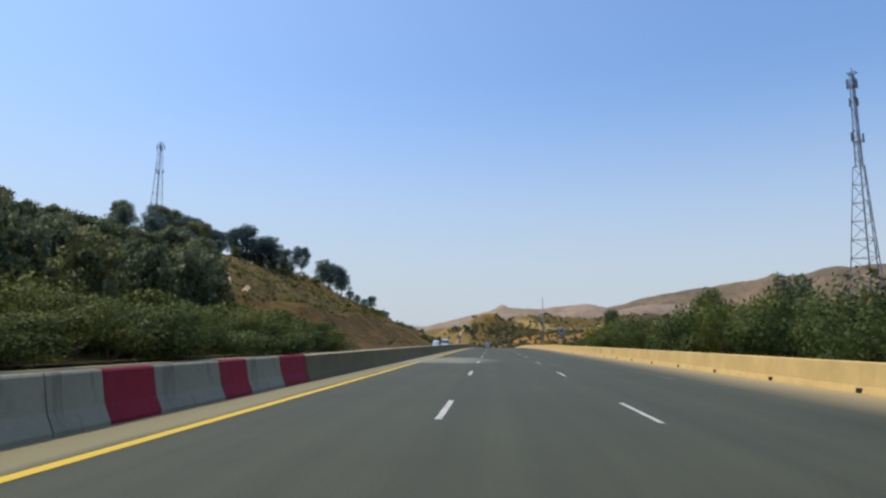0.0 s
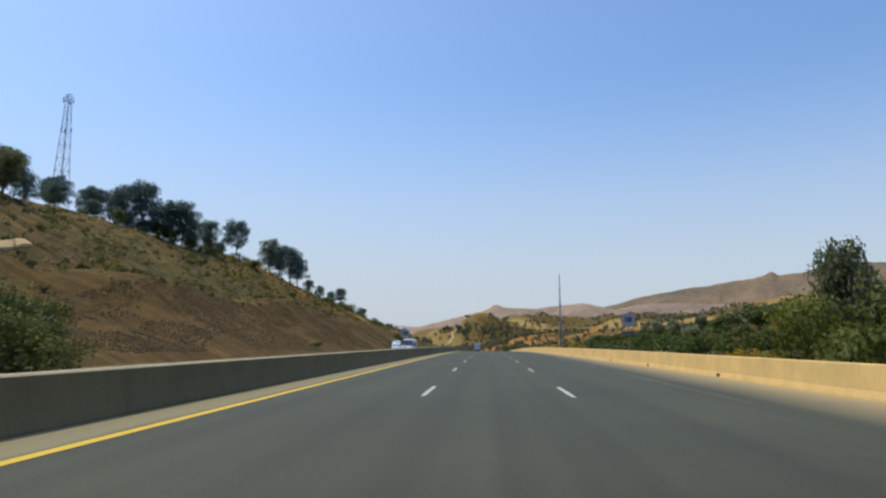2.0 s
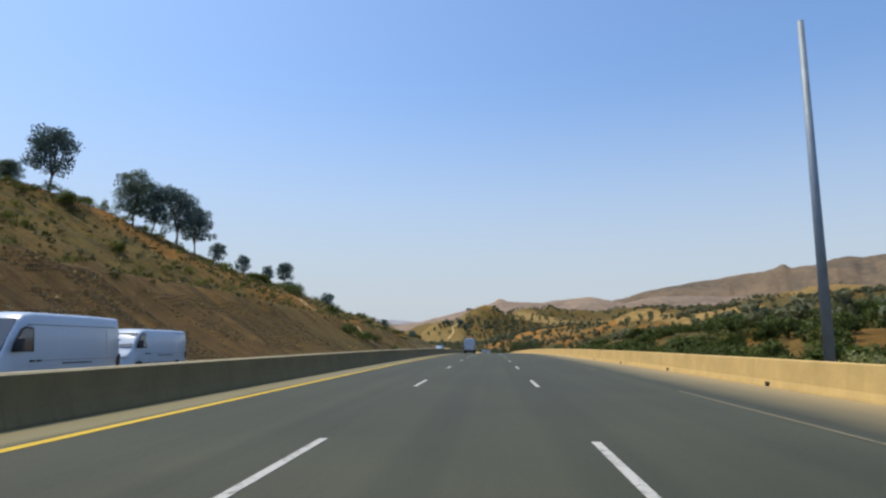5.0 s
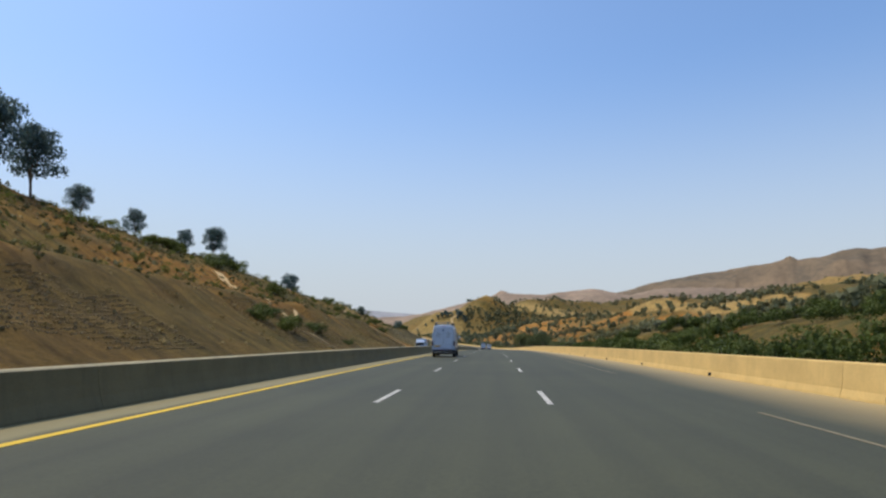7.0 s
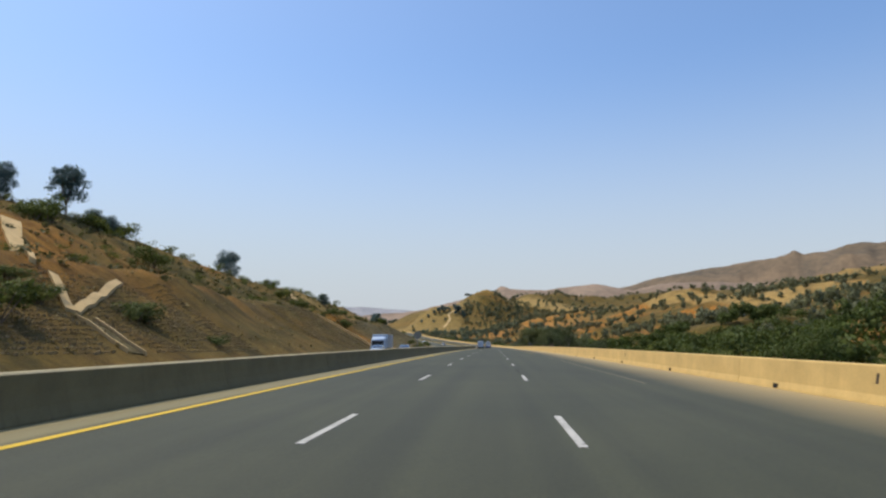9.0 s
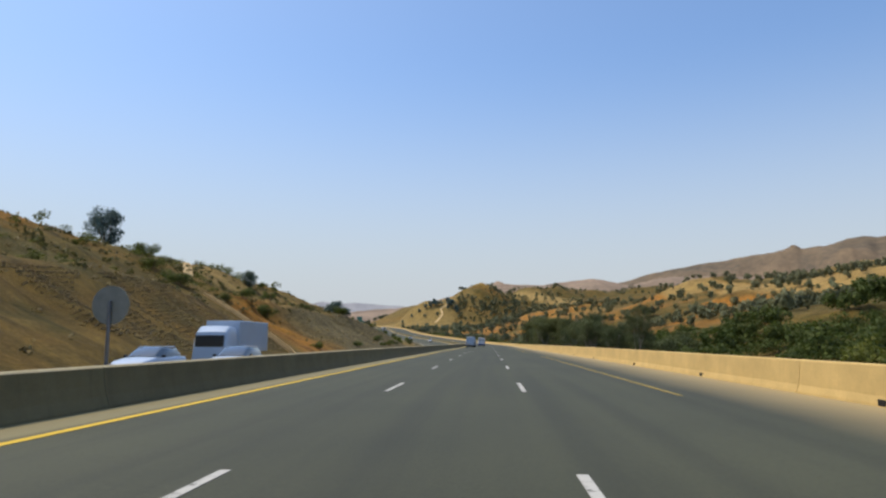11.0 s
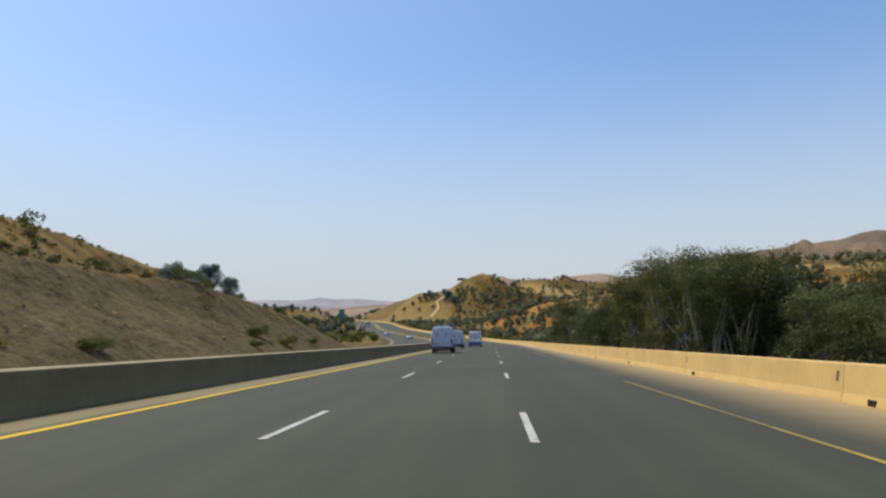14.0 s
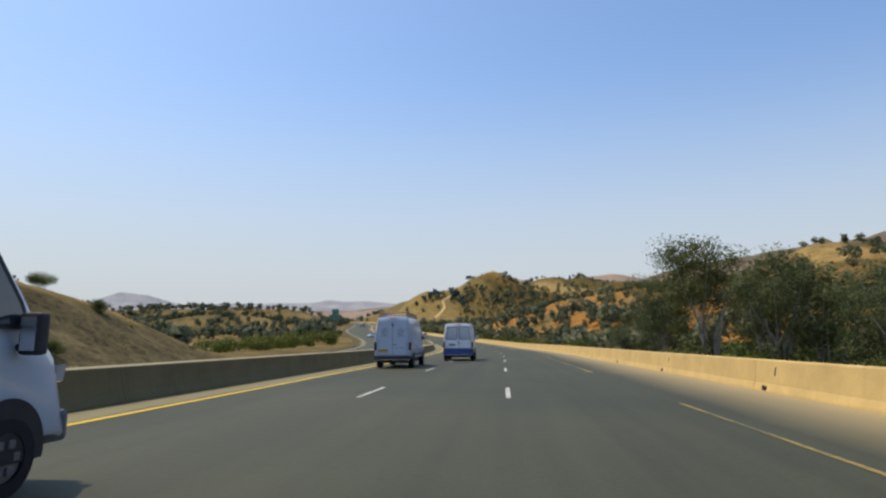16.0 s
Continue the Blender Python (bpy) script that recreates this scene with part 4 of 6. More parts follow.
def make_gum(k, fine=True):
    r = random.Random(300 + k)
    dry = k == 3
    root = empty("gum_tree", "tall thin roadside tree with pale trunk and sparse foliage" if not dry else "roadside tree with yellowing brown leaves and pale trunk", "tree", "trees behind the barrier")
    bm = bmesh.new()
    ends = limbs(bm, 1.0, 0.0125, 300 + k, 0.36, 0.24, 7, 0.12)
    tube(bm, (0.05, 0.03, -0.05), (0.14, 0.1, 0.55), 0.008, 0.004, 6)
    tube(bm, (-0.03, 0.04, -0.05), (-0.15, -0.06, 0.6), 0.0075, 0.004, 6)
    for j in range(5):
        a, lean_out = r.uniform(0, math.tau), r.uniform(0.12, 0.26)
        tip = Vector((math.cos(a) * lean_out, math.sin(a) * lean_out, r.uniform(0.4, 0.7)))
        knee = Vector((tip.x * 0.35, tip.y * 0.35, tip.z * 0.5))
        tube(bm, (math.cos(a) * 0.03, math.sin(a) * 0.03, -0.05), knee, 0.0075, 0.006, 6)
        tube(bm, knee, tip, 0.006, 0.003, 6)
    part("trunk", bm, PALE_BARK, root, "pale smooth trunk")
    blobs = [((e.x, e.y, e.z - 0.03), (r.uniform(0.10, 0.17), r.uniform(0.10, 0.17), r.uniform(0.09, 0.15))) for e in ends]
    blobs += [((r.uniform(-0.24, 0.24), r.uniform(-0.24, 0.24), r.uniform(0.36, 0.9)), (r.uniform(0.11, 0.20),) * 2 + (r.uniform(0.08, 0.16),)) for _ in range(14)]
    blobs += [((r.uniform(-0.28, 0.28), r.uniform(-0.28, 0.28), r.uniform(0.12, 0.36)), (r.uniform(0.07, 0.13),) * 2 + (r.uniform(0.06, 0.10),)) for _ in range(7)]
    v, f, nn = leaf_cloud(blobs, 14500 if fine else 3600, 0.0076 if fine else 0.0155, 400 + k, 0.9)
    crown = new("crown", leaf_mesh("crown", v, f, nn, BROWN_LEAF if dry else GUM_LEAF))
    crown.parent = root
    return root


def make_bush(k, mat=None, label="dense dark green bush on dry ground", fine=True):
    r = random.Random(500 + k)
    root = empty("bush", label, "bush", "bushes on the slopes")
    bm = bmesh.new()
    for j in range(5):
        a = j * 1.26 + r.random()
        tube(bm, (0, 0, -0.12), (math.cos(a) * 0.35, math.sin(a) * 0.35, 0.55), 0.02, 0.008, 5)
    part("stem", bm, BARK, root)
    blobs = [((r.uniform(-0.42, 0.42), r.uniform(-0.42, 0.42), r.uniform(0.22, 0.66)), (r.uniform(0.22, 0.38), r.uniform(0.22, 0.38), r.uniform(0.2, 0.34))) for _ in range(7)]
    v, f, nn = leaf_cloud(blobs, 5000 if fine else 1900, 0.0195 if fine else 0.034, 600 + k, 0.5)
    crown = new("foliage", leaf_mesh("foliage", v, f, nn, mat or BUSH_LEAF))
    crown.parent = root
    return root


def plant(kind, variant, x, y, height, width=None, sink=0.0, tall=False):
    """Stand a plant on the ground."""
    fine = {"pine": tall, "gum": x < 17.4}.get(kind, 0 < x < 17 or (kind == "dark" and x > -27) or (x < 0 and y > 400))
    key = (kind, variant, fine)
    width = width or height
    m = pose(x, y, gz(x, y) - sink, 0, 0, float(rng.uniform(0, 360))) @ Matrix.Diagonal((width, width, height, 1))
    if key in PLANTS:
        ob = copy_thing(PLANTS[key], m)
        ob.matrix_basis = m
        return ob
    if kind == "pine":
        ob = make_pine(variant, fine)
    elif kind == "gum":
        ob = make_gum(variant, fine)
    elif kind == "pale":
        ob = make_bush(variant + 20, PALE_LEAF, "pale grey-green shrub behind the barrier", fine)
    elif kind == "dry":
        ob = make_bush(variant + 40, DRY_LEAF, "yellowing bush among green ones", fine)
    elif kind == "dark":
        ob = make_bush(variant + 60, DARK_LEAF, "tall dark green thicket bush in the shade", fine)
    else:
        ob = make_bush(variant, fine=fine)
    ob.matrix_basis = m
    PLANTS[key] = ob
    return ob


# single pines and bushes that stand out on the hill: x, y, height
for k, row in enumerate("-97 205 7.5; -100 198 7.5; -96 212 7.5; -104 200 7; -92 199 6.5; -102 190 6.5; -95 190 5.5; -86.5 203 9.0; -84 206 11.0; -84.2 214.6 7.5; -82.2 217.5 8.9; -81.3 221.9 10.5; -82 229 7.5; -81.1 237.3 7.9; -80.5 256 9.4; -76 277 9.4; -75 283.5 9.0; -73.5 291 10.4; -72.5 300 9.2; -71 309 4.8; -71.2 327 4.5; -72 372 3.4; -73 378 3.8; -70.5 434 2.0; -70.4 362.5 6.6; -72 349.9 4.5; -50.6 454.3 3.2; -40.3 487 3.2; -43 504 3.6; -41 507 3.0".split("; ")):
    x, y, h = map(float, row.split())
    if h < 4:
        plant("pine", k % 5, x, y, h * 1.62, h * 1.5, h * 0.52, tall=True)
    else:
        grown = 1.40 if y > 245 else 1.26
        plant("pine", k % 5, x, y, h * grown, h * grown * 0.88, 0.3, tall=True)
for k in range(16):          # lower pines that close the row along the ridge
    y = 192 + 3.9 * k + float(rng.uniform(-1.5, 1.5))
    x = -22.5 - float(np.interp(y, CREST_Y, CREST_D)) + float(rng.uniform(-3, 3))
    plant("pine", (1, 6, 3, 0)[k % 4], x, y, rng.uniform(4.2, 6.6), rng.uniform(4.4, 6.0), 0.9, tall=True)
for x, y, h, w in [(-32.3, 307.6, 1.5, 3.6), (-33.6, 305.4, 1.3, 3.0), (-29.6, 316.2, 2.2, 3.6), (-30.6, 318.2, 1.8, 3.0), (-24.9, 323.1, 1.5, 1.9), (-69.5, 333.5, 2.8, 4.5), (-70, 337.0, 3.0, 5.0), (-71, 341.0, 2.8, 4.5), (-70, 366, 3.0, 4.5), (-69.5, 369.5, 2.6, 3.6)]:
    plant("dark", int(y) % 4, x, y, h, w, 0.2)
for k, row in enumerate("-70 330 2.5; -69 340 2.6; -75 243.7 2.3; -71.3 250.4 3.9; -55.6 239.2 2.1; -24.8 156.3 1.3; -58.4 182.2 1.3; -62.4 194.6 1.7; -72 345 3; -61.6 346.5 5; -71.9 380.5 4.2; -31.6 294.8 3.4; -54.4 419.6 2.6; -60.3 342.1 2.8; -70.5 371.4 3; -72.5 379.8 2; -51.3 356.7 3.8; -28 298.6 3.3; -31.3 306.4 1.6; -50.4 413.9 1.2; -43.4 408.9 3; -67.3 466.1 3.6; -67 470.2 3; -40.4 427.1 2.5; -37.9 430.1 3; -53.4 469.5 1.9; -44.3 476.8 1.6; -40.6 439.6 2.2; -24 446.5 1.6; -23.8 415.5 1.6; -36.9 485.3 2.8; -41.1 497.6 2.4; -39 506 1.7; -33 510 1.7; -29.4 511.5 1.3; -26.6 482.3 2.1; -24.2 486.9 1.9; -24.4 499.7 1.2; -24 475.7 1.2; -41.4 420.4 2.0; -49.3 411.5 2.8".split("; ")):
    x, y, h = map(float, row.split())
    plant("bush", k % 5, x, y, h, h * 1.15, 0.15)


# the wood on the hill above the start, and the thicket at its foot
spots = [(rng.uniform(-55, -40), rng.uniform(86, 108)) for _ in range(16)]
while len(spots) < 215:
    y, d = rng.uniform(22, 190), rng.uniform(12, 80)
    if not (d < 62 and y > 116 - 0.5 * max(0, 40 - d) + 0.6 * max(0, d - 40)):
        spots.append((-22.5 - d, y))
for k, (x, y) in enumerate(spots):
    if math.degrees(math.atan2(0.9 - x, y - 6)) < 26.8:
        continue
    room = 9.4 + 0.275 * (-22.5 - x) - gz(x, y) + (1.4 if k < 16 else 0)
    h = min(10.5, room * rng.uniform(0.68, 1.06))
    if h > 2.6:
        plant("pine", k % 5, x, y, h, min(8.0, max(4.0, h * rng.uniform(0.75, 1.05))))
for k, (x, y, h) in enumerate([(-56.5, 115, 6.0), (-60, 118, 6.6), (-63, 122, 6.4), (-66, 117, 6.8), (-61, 112, 6.0), (-70, 124, 7.0), (-57, 108, 6.2), (-68, 110, 7.2), (-74, 118, 7.4), (-53.5, 110, 5.4), (-72, 148, 8.0), (-75, 152, 8.5), (-78, 146, 8.6), (-74, 143, 8.0), (-80, 155, 9.0), (-83, 148, 9.0), (-77, 139, 8.2), (-86, 158, 8.6), (-70.5, 141, 7.0)]):
    plant("pine", (6, 1, 7, 3)[k % 4], x, y, h, h * 0.95, 0.3, tall=True)
for _ in range(75):
    y, d = rng.uniform(12, 97), rng.uniform(-0.9, 8)
    plant("dark", int(rng.integers(0, 4)), -22.5 - d, y, rng.uniform(3.2, 5.2), rng.uniform(3.8, 6.0), 0.4)
# thicket behind the barrier on the valley side
for _ in range(90):
    y, e = rng.uniform(18, 86), rng.uniform(3.5, 20)
    e = min(e, 15.0)
    if abs((11.4 + e - 13) * 0.894 - (y - 49) * 0.447) < 3.3 and 46 < y < 66:
        continue
    plant(["dark", "bush"][int(rng.random() < 0.4)], int(rng.integers(0, 4)), 11.4 + e, y, rng.uniform(4.2, 6.4), rng.uniform(3.8, 5.4), 0.4)
plant("pine", 1, -75.5, 440.3, 10.8, 9.6, 0.2, tall=True)      # the lone pine behind the crest
plant("pine", 6, 17.4, 89.5, 7.2, 3.8, tall=True)
plant("pine", 7, 19.8, 90.5, 6.0, 4.4, tall=True)
plant("pine", 6, 22.0, 89.5, 6.6, 4.6, tall=True)
for x, y, h in [(17.6, 36, 6.4), (19.5, 40, 6.8), (17.2, 44, 6.2), (20.0, 47, 7.0), (23.0, 50, 7.2), (22.5, 43, 7.0), (25.0, 56, 7.0), (18.8, 32, 6.6)]:
    plant("dark", int(y) % 4, x, y, h, 5.2, 0.4)
plant("pine", 6, 22.8, 66.0, 8.4, 5.4, tall=True)
plant("pine", 7, 25.5, 53.0, 8.6, 5.6, tall=True)
for _ in range(40):
    y, e = rng.uniform(90, 190), rng.uniform(6, 30)
    plant(["pale", "pale", "dry"][int(rng.integers(0, 3))], int(rng.integers(0, 2)), 11.4 + e, y, rng.uniform(1.6, 2.9), rng.uniform(2.2, 4.0), 0.2)
for _ in range(40):
    y, e = rng.uniform(190, 385), rng.uniform(5, 26)
    plant("bush", int(rng.integers(0, 5)), 11.4 + e, y, rng.uniform(2.0, 3.8), rng.uniform(2.6, 4.6), 0.3)
for x, y, w in [(14.3, 149.2, 2.7), (13.6, 148.4, 2.2)]:
    plant("dry", 0, x, y, 1.65 - gz(x, y), w, 0.2)
# tall thin trees further on, close behind the barrier
for _ in range(64):
    y, e = rng.uniform(378, 486), rng.uniform(2.5, 13)
    tall = float(np.interp(y, [378, 428, 438, 452, 461, 466, 478, 486], [3.4, 4.2, 6.6, 6.8, 7.4, 5.0, 4.8, 3.4]))
    plant("gum", int(rng.integers(0, 3)), 11.4 + e, y, tall * rng.uniform(0.85, 1.1), tall * rng.uniform(0.8, 1.1) + 0.6, 0.2)
for x, y, h in [(12.8, 434.4, 5.0), (13.0, 437.4, 5.8), (12.8, 440.4, 6.0), (13.5, 443.4, 5.8), (14.6, 435.5, 6.2), (15.6, 439.5, 6.8), (14.4, 441.8, 6.2), (16.0, 442, 6.6), (18.0, 438, 6.8), (16.5, 405, 6.3), (15.2, 459, 7.0), (16.8, 463, 7.5), (18.2, 457, 7.2), (14.8, 466, 6.2), (19.2, 462, 7.6), (15.2, 501, 8.1), (15.8, 493.5, 6.2), (18.4, 500, 7.0), (18.6, 494.5, 6.2), (14.2, 505.5, 6.0), (14.6, 511, 4.8), (15.5, 518, 4.4), (14.8, 526, 3.6)]:
    plant("gum", int(y) % 3, x, y, h, h * 1.02)
for _ in range(30):
    y, e = rng.uniform(390, 434), rng.uniform(2.5, 14)
    plant("gum", int(rng.integers(0, 3)), 11.4 + e, y, rng.uniform(3.4, 4.9), rng.uniform(3.6, 5.0), 0.2)
for _ in range(14):
    y, e = rng.uniform(465, 484), rng.uniform(2.2, 9)
    plant("gum", int(rng.integers(0, 3)), 11.4 + e, y, rng.uniform(4.2, 5.2), rng.uniform(4.2, 5.4), 0.2)
for _ in range(34):
    y, e = rng.uniform(384, 532), rng.uniform(1.8, 6)
    plant("bush", int(rng.integers(0, 5)), 11.4 + e, y, rng.uniform(0.9, 1.8), rng.uniform(2.0, 3.2), 0.3)
plant("gum", 3, 14.4, 446.5, 5.6, 4.6)
plant("gum", 1, 15.4, 374.5, 5.3, 3.6)
plant("gum", 3, 18.0, 476.0, 4.0, 4.5)
for _ in range(30):
    y, e = rng.uniform(505, 640), rng.uniform(3, 16)
    plant("bush", int(rng.integers(0, 5)), float(road_x(y)) + 11.4 + e, y, rng.uniform(1.8, 3.2), rng.uniform(2.6, 4.4), 0.3)


def far_wood(name, label, spots, seed, mat):
    """A wood too far off to count: one mesh of many small crowns."""
    r = np.random.default_rng(seed)
    vs, fs, ns, base = [], [], [], 0
    heights = ground_z([p[0] for p in spots], [p[1] for p in spots])
    for (x, y, h), z in zip(spots, heights):
        w = h * r.uniform(0.32, 0.55)
        blobs = [((x + r.uniform(-0.3, 0.3) * w, y + r.uniform(-0.3, 0.3) * w, z + h * (0.4 + 0.42 * j / 3)), (w * r.uniform(0.6, 1), w * r.uniform(0.6, 1), h * 0.22)) for j in range(4)]
        v, f, nn = leaf_cloud(blobs, 64, 0.16 * h, int(r.integers(1e6)), 0.5)
        vs.append(v)
        ns.append(nn)
        fs.append(f + base)
        base += len(v)
    me = leaf_mesh(name, np.concatenate(vs), np.concatenate(fs), np.concatenate(ns), mat)
    return tagged(new(name, me), label, "trees", kind="stuff")


def thicket(name, label, spots, seed, mat, leaves=150):
    """Bushes further off that run into each other: one mesh."""
    r = np.random.default_rng(seed)
    vs, fs, ns, base = [], [], [], 0
    heights = ground_z([p[0] for p in spots], [p[1] for p in spots])
    for (x, y, h, w), z in zip(spots, heights):
        blobs = [((x + r.uniform(-0.4, 0.4) * w, y + r.uniform(-0.4, 0.4) * w, z + h * r.uniform(0.2, 0.7)), (w * r.uniform(0.22, 0.36), w * r.uniform(0.22, 0.36), h * r.uniform(0.2, 0.33))) for j in range(5)]
        v, f, nn = leaf_cloud(blobs, int(leaves * 2.9), 0.056 * h, int(r.integers(1e6)), 0.5)
        vs.append(v)
        ns.append(nn)
        fs.append(f + base)
        base += len(v)
    return tagged(new(name, leaf_mesh(name, np.concatenate(vs), np.concatenate(fs), np.concatenate(ns), mat)), label, "bushes", kind="stuff")


spots = []
for _ in range(310):
    y, d = rng.uniform(115, 470), rng.uniform(17, 52)
    if d < float(np.interp(y, CREST_Y, CREST_D)):
        spots.append((-22.5 - d, y, rng.uniform(0.5, 1.8), rng.uniform(0.9, 2.7)))
for _ in range(120):
    y = rng.uniform(205, 475)
    if 383 < y < 420 and rng.random() < 0.85:
        continue
    small = 0.3 if 418 < y < 454 else 1.0
    spots.append((-22.5 - float(np.interp(y, CREST_Y, CREST_D)) + rng.uniform(-3, 8), y, small * rng.uniform(1.2, 3.2), small * rng.uniform(1.8, 4.0)))
thicket("hill_thicket", "dense dark thicket at the foot of the wooded hill", [(-22.5 - rng.uniform(8, 52 - max(0, y - 62) * 0.95), y, rng.uniform(3.0, 5.0), rng.uniform(4, 6.4)) for y in rng.uniform(14, 97, 210)], 16, DARK_LEAF, 330)
thicket("slope_shrubs", "small dark shrubs dotted over the dry slope", spots, 6, BUSH_LEAF, 90)
thicket("valley_thicket", "dense dark green bushes down in the valley", [(11.4 + rng.uniform(14, 75), rng.uniform(140, 440), rng.uniform(2.6, 5.0), rng.uniform(3.4, 6)) for _ in range(330)], 7, BUSH_LEAF, 190)
thicket("roadside_thicket", "dense bushes behind the roadside trees", [(11.4 + rng.uniform(9, 40), rng.uniform(385, 560), rng.uniform(2.0, 3.6), rng.uniform(3.0, 5)) for _ in range(100)], 8, BUSH_LEAF, 240)
thicket("bend_thicket", "dense green bushes beyond the end of the hill", [(float(road_x(y)) - 22.5 - rng.uniform(3, 34), y, rng.uniform(2.4, 4.2), rng.uniform(3.6, 6.0)) for y in rng.uniform(575, 660, 46)], 9, BUSH_LEAF, 200)
spots = []
while len(spots) < 2300:
    y, x = 230 + 1470 * rng.random() ** 1.5, rng.uniform(-80, 900)
    u = x - float(road_x(y))
    off = float(field_off(x, y))
    if u < 60 or x > 80 + 0.75 * y or off < 26 or (off < 60 and rng.random() < 0.6) or (math.hypot((x - 620) / 120, (y - 1250) / 110) < 0.9 and rng.random() < 0.8):
        continue
    if (x < -38 and y > 1020) or (math.hypot((x + 20) / 34, (y - 1215) / 60) < 0.75) or (700 < y < 840 and u < 115 and rng.random() < 0.55):
        continue
    dens = float(fade(-0.15, 0.35, fbm(x / 60, y / 60, 91, 3)))
    if rng.random() < 0.06 + 0.94 * dens:
        spots.append((x, y, rng.uniform(2.8, 6.4) * (0.7 if off < 110 else 1.0)))
while len(spots) < 3800:
    y, u = rng.uniform(540, 1300), 20 + 360 * rng.random() ** 1.3
    x = u + float(road_x(y))
    if (x < -38 and y > 1020) or (math.hypot((x + 20) / 34, (y - 1215) / 60) < 0.75) or (700 < y < 840 and 28 < u < 115 and rng.random() < 0.55):
        continue
    if rng.random() < 0.12 + 0.88 * float(fade(-0.25, 0.25, fbm(x / 45, y / 45, 95, 3))):
        spots.append((x, y, rng.uniform(2.2, 5.0)))
while len(spots) < 4350:
    x, y = rng.uniform(55, 330), rng.uniform(230, 620)
    if float(field_off(x, y)) > 44 and rng.random() < 0.15 + 0.85 * float(fade(-0.2, 0.25, fbm(x / 50, y / 50, 99, 3))):
        spots.append((x, y, rng.uniform(2.4, 4.8)))
while len(spots) < 4720:
    x, y = rng.uniform(-34, 150), rng.uniform(1085, 1270)
    if math.hypot((x + 20) / 34, (y - 1215) / 60) > 0.8:
        spots.append((x, y, rng.uniform(2.4, 4.4)))
far_wood("hillside_woods", "scattered dark trees and scrub over the valley side", spots, 3, WOOD_LEAF)
spots = []
while len(spots) < 1500:
    y, x = rng.uniform(560, 1500), rng.uniform(-420, 40)
    u = x - float(road_x(y))
    if -26 < u < 16 or (-160 < x < -38 and y > 1020):
        continue
    if rng.random() < 0.05 + 0.9 * float(fade(-0.05, 0.4, fbm(x / 50, y / 50, 93, 3))):
        spots.append((x, y, rng.uniform(2.2, 6.0)))
while len(spots) < 2050:
    x, y = rng.uniform(-290, -62), rng.uniform(675, 930)
    if x - float(road_x(y)) < -34 and rng.random() < 0.3 + 0.7 * float(fade(-0.3, 0.2, fbm(x / 30, y / 30, 97, 3))):
        spots.append((x, y, rng.uniform(2.0, 4.2)))
far_wood("valley_woods", "scattered trees and scrub round the far bend", spots, 4, WOOD_LEAF)
spots = [(-70, 1100, 8), (-66, 1104, 9), (-62, 1102, 7), (-58, 1106, 6), (-76, 1098, 6), (-84, 1096, 5), (-46, 1108, 10), (-43, 1110, 9), (-48, 1100, 5), (-92, 1090, 5), (-38, 1105, 8), (-60, 1085, 4), (-75, 1080, 4), (-104, 1092, 4), (-36, 1098, 7), (-50, 1114, 7)]
far_wood("slope_trees", "a few dark trees on the bare tan slope beyond the bend", spots, 12, PINE_LEAF)
thicket("bend_scrub", "low green scrub behind the barrier before the bend", [(float(road_x(y)) + 11.4 + rng.uniform(3, 17), y, rng.uniform(1.8, 3.2), rng.uniform(3, 5)) for y in rng.uniform(600, 790, 90)], 19, BUSH_LEAF, 110)
spots = [(x, y, rng.uniform(5, 9)) for x, y in zip(rng.uniform(80, 760, 160), rng.uniform(1500, 2100, 160))]
far_wood("ridge_trees", "lone trees along the far ridge", spots, 5, PINE_LEAF)


def tuft_field(name, label, count, pick, size, mat, seed):
    """Dry grass tufts and low scrub, too many to count."""
    r = np.random.default_rng(seed)
    vs, fs, ns, base = [], [], [], 0
    at = [pick(r) for _ in range(count)]
    heights = ground_z([p[0] for p in at], [p[1] for p in at])
    for (x, y), z in zip(at, heights):
        s = size * r.uniform(0.5, 1.5)
        v, f, nn = leaf_cloud([((x, y, z + s * 0.35), (s, s, s * 0.6))], 9, s * 0.42, int(r.integers(1e6)), 0.8)
        vs.append(v)
        ns.append(nn)
        fs.append(f + base)
        base += len(v)
    return tagged(new(name, leaf_mesh(name, np.concatenate(vs), np.concatenate(fs), np.concatenate(ns), mat)), label, "grass", kind="stuff")


STRAW_LEAF = leaf_material("dry_grass", (0.16, 0.12, 0.05), (0.36, 0.28, 0.13))
SCRUB_LEAF = leaf_material("low_scrub", (0.06, 0.065, 0.025), (0.15, 0.14, 0.055))
tuft_field("dry_grass", "dry straw-coloured grass tufts on the hillside", 2600, lambda r: (-22.5 - r.uniform(2, 55), r.uniform(70, 530)), 0.32, STRAW_LEAF, 8)
tuft_field("low_scrub", "low dull green scrub on the hillside", 2600, lambda r: (-22.5 - r.uniform(14, 60), r.uniform(90, 500)), 0.55, SCRUB_LEAF, 9)
tuft_field("roadside_grass", "dry grass and weeds behind the barrier", 1500, lambda r: (12.0 + abs(r.normal(0, 14)), r.uniform(10, 540)), 0.45, SCRUB_LEAF, 10)


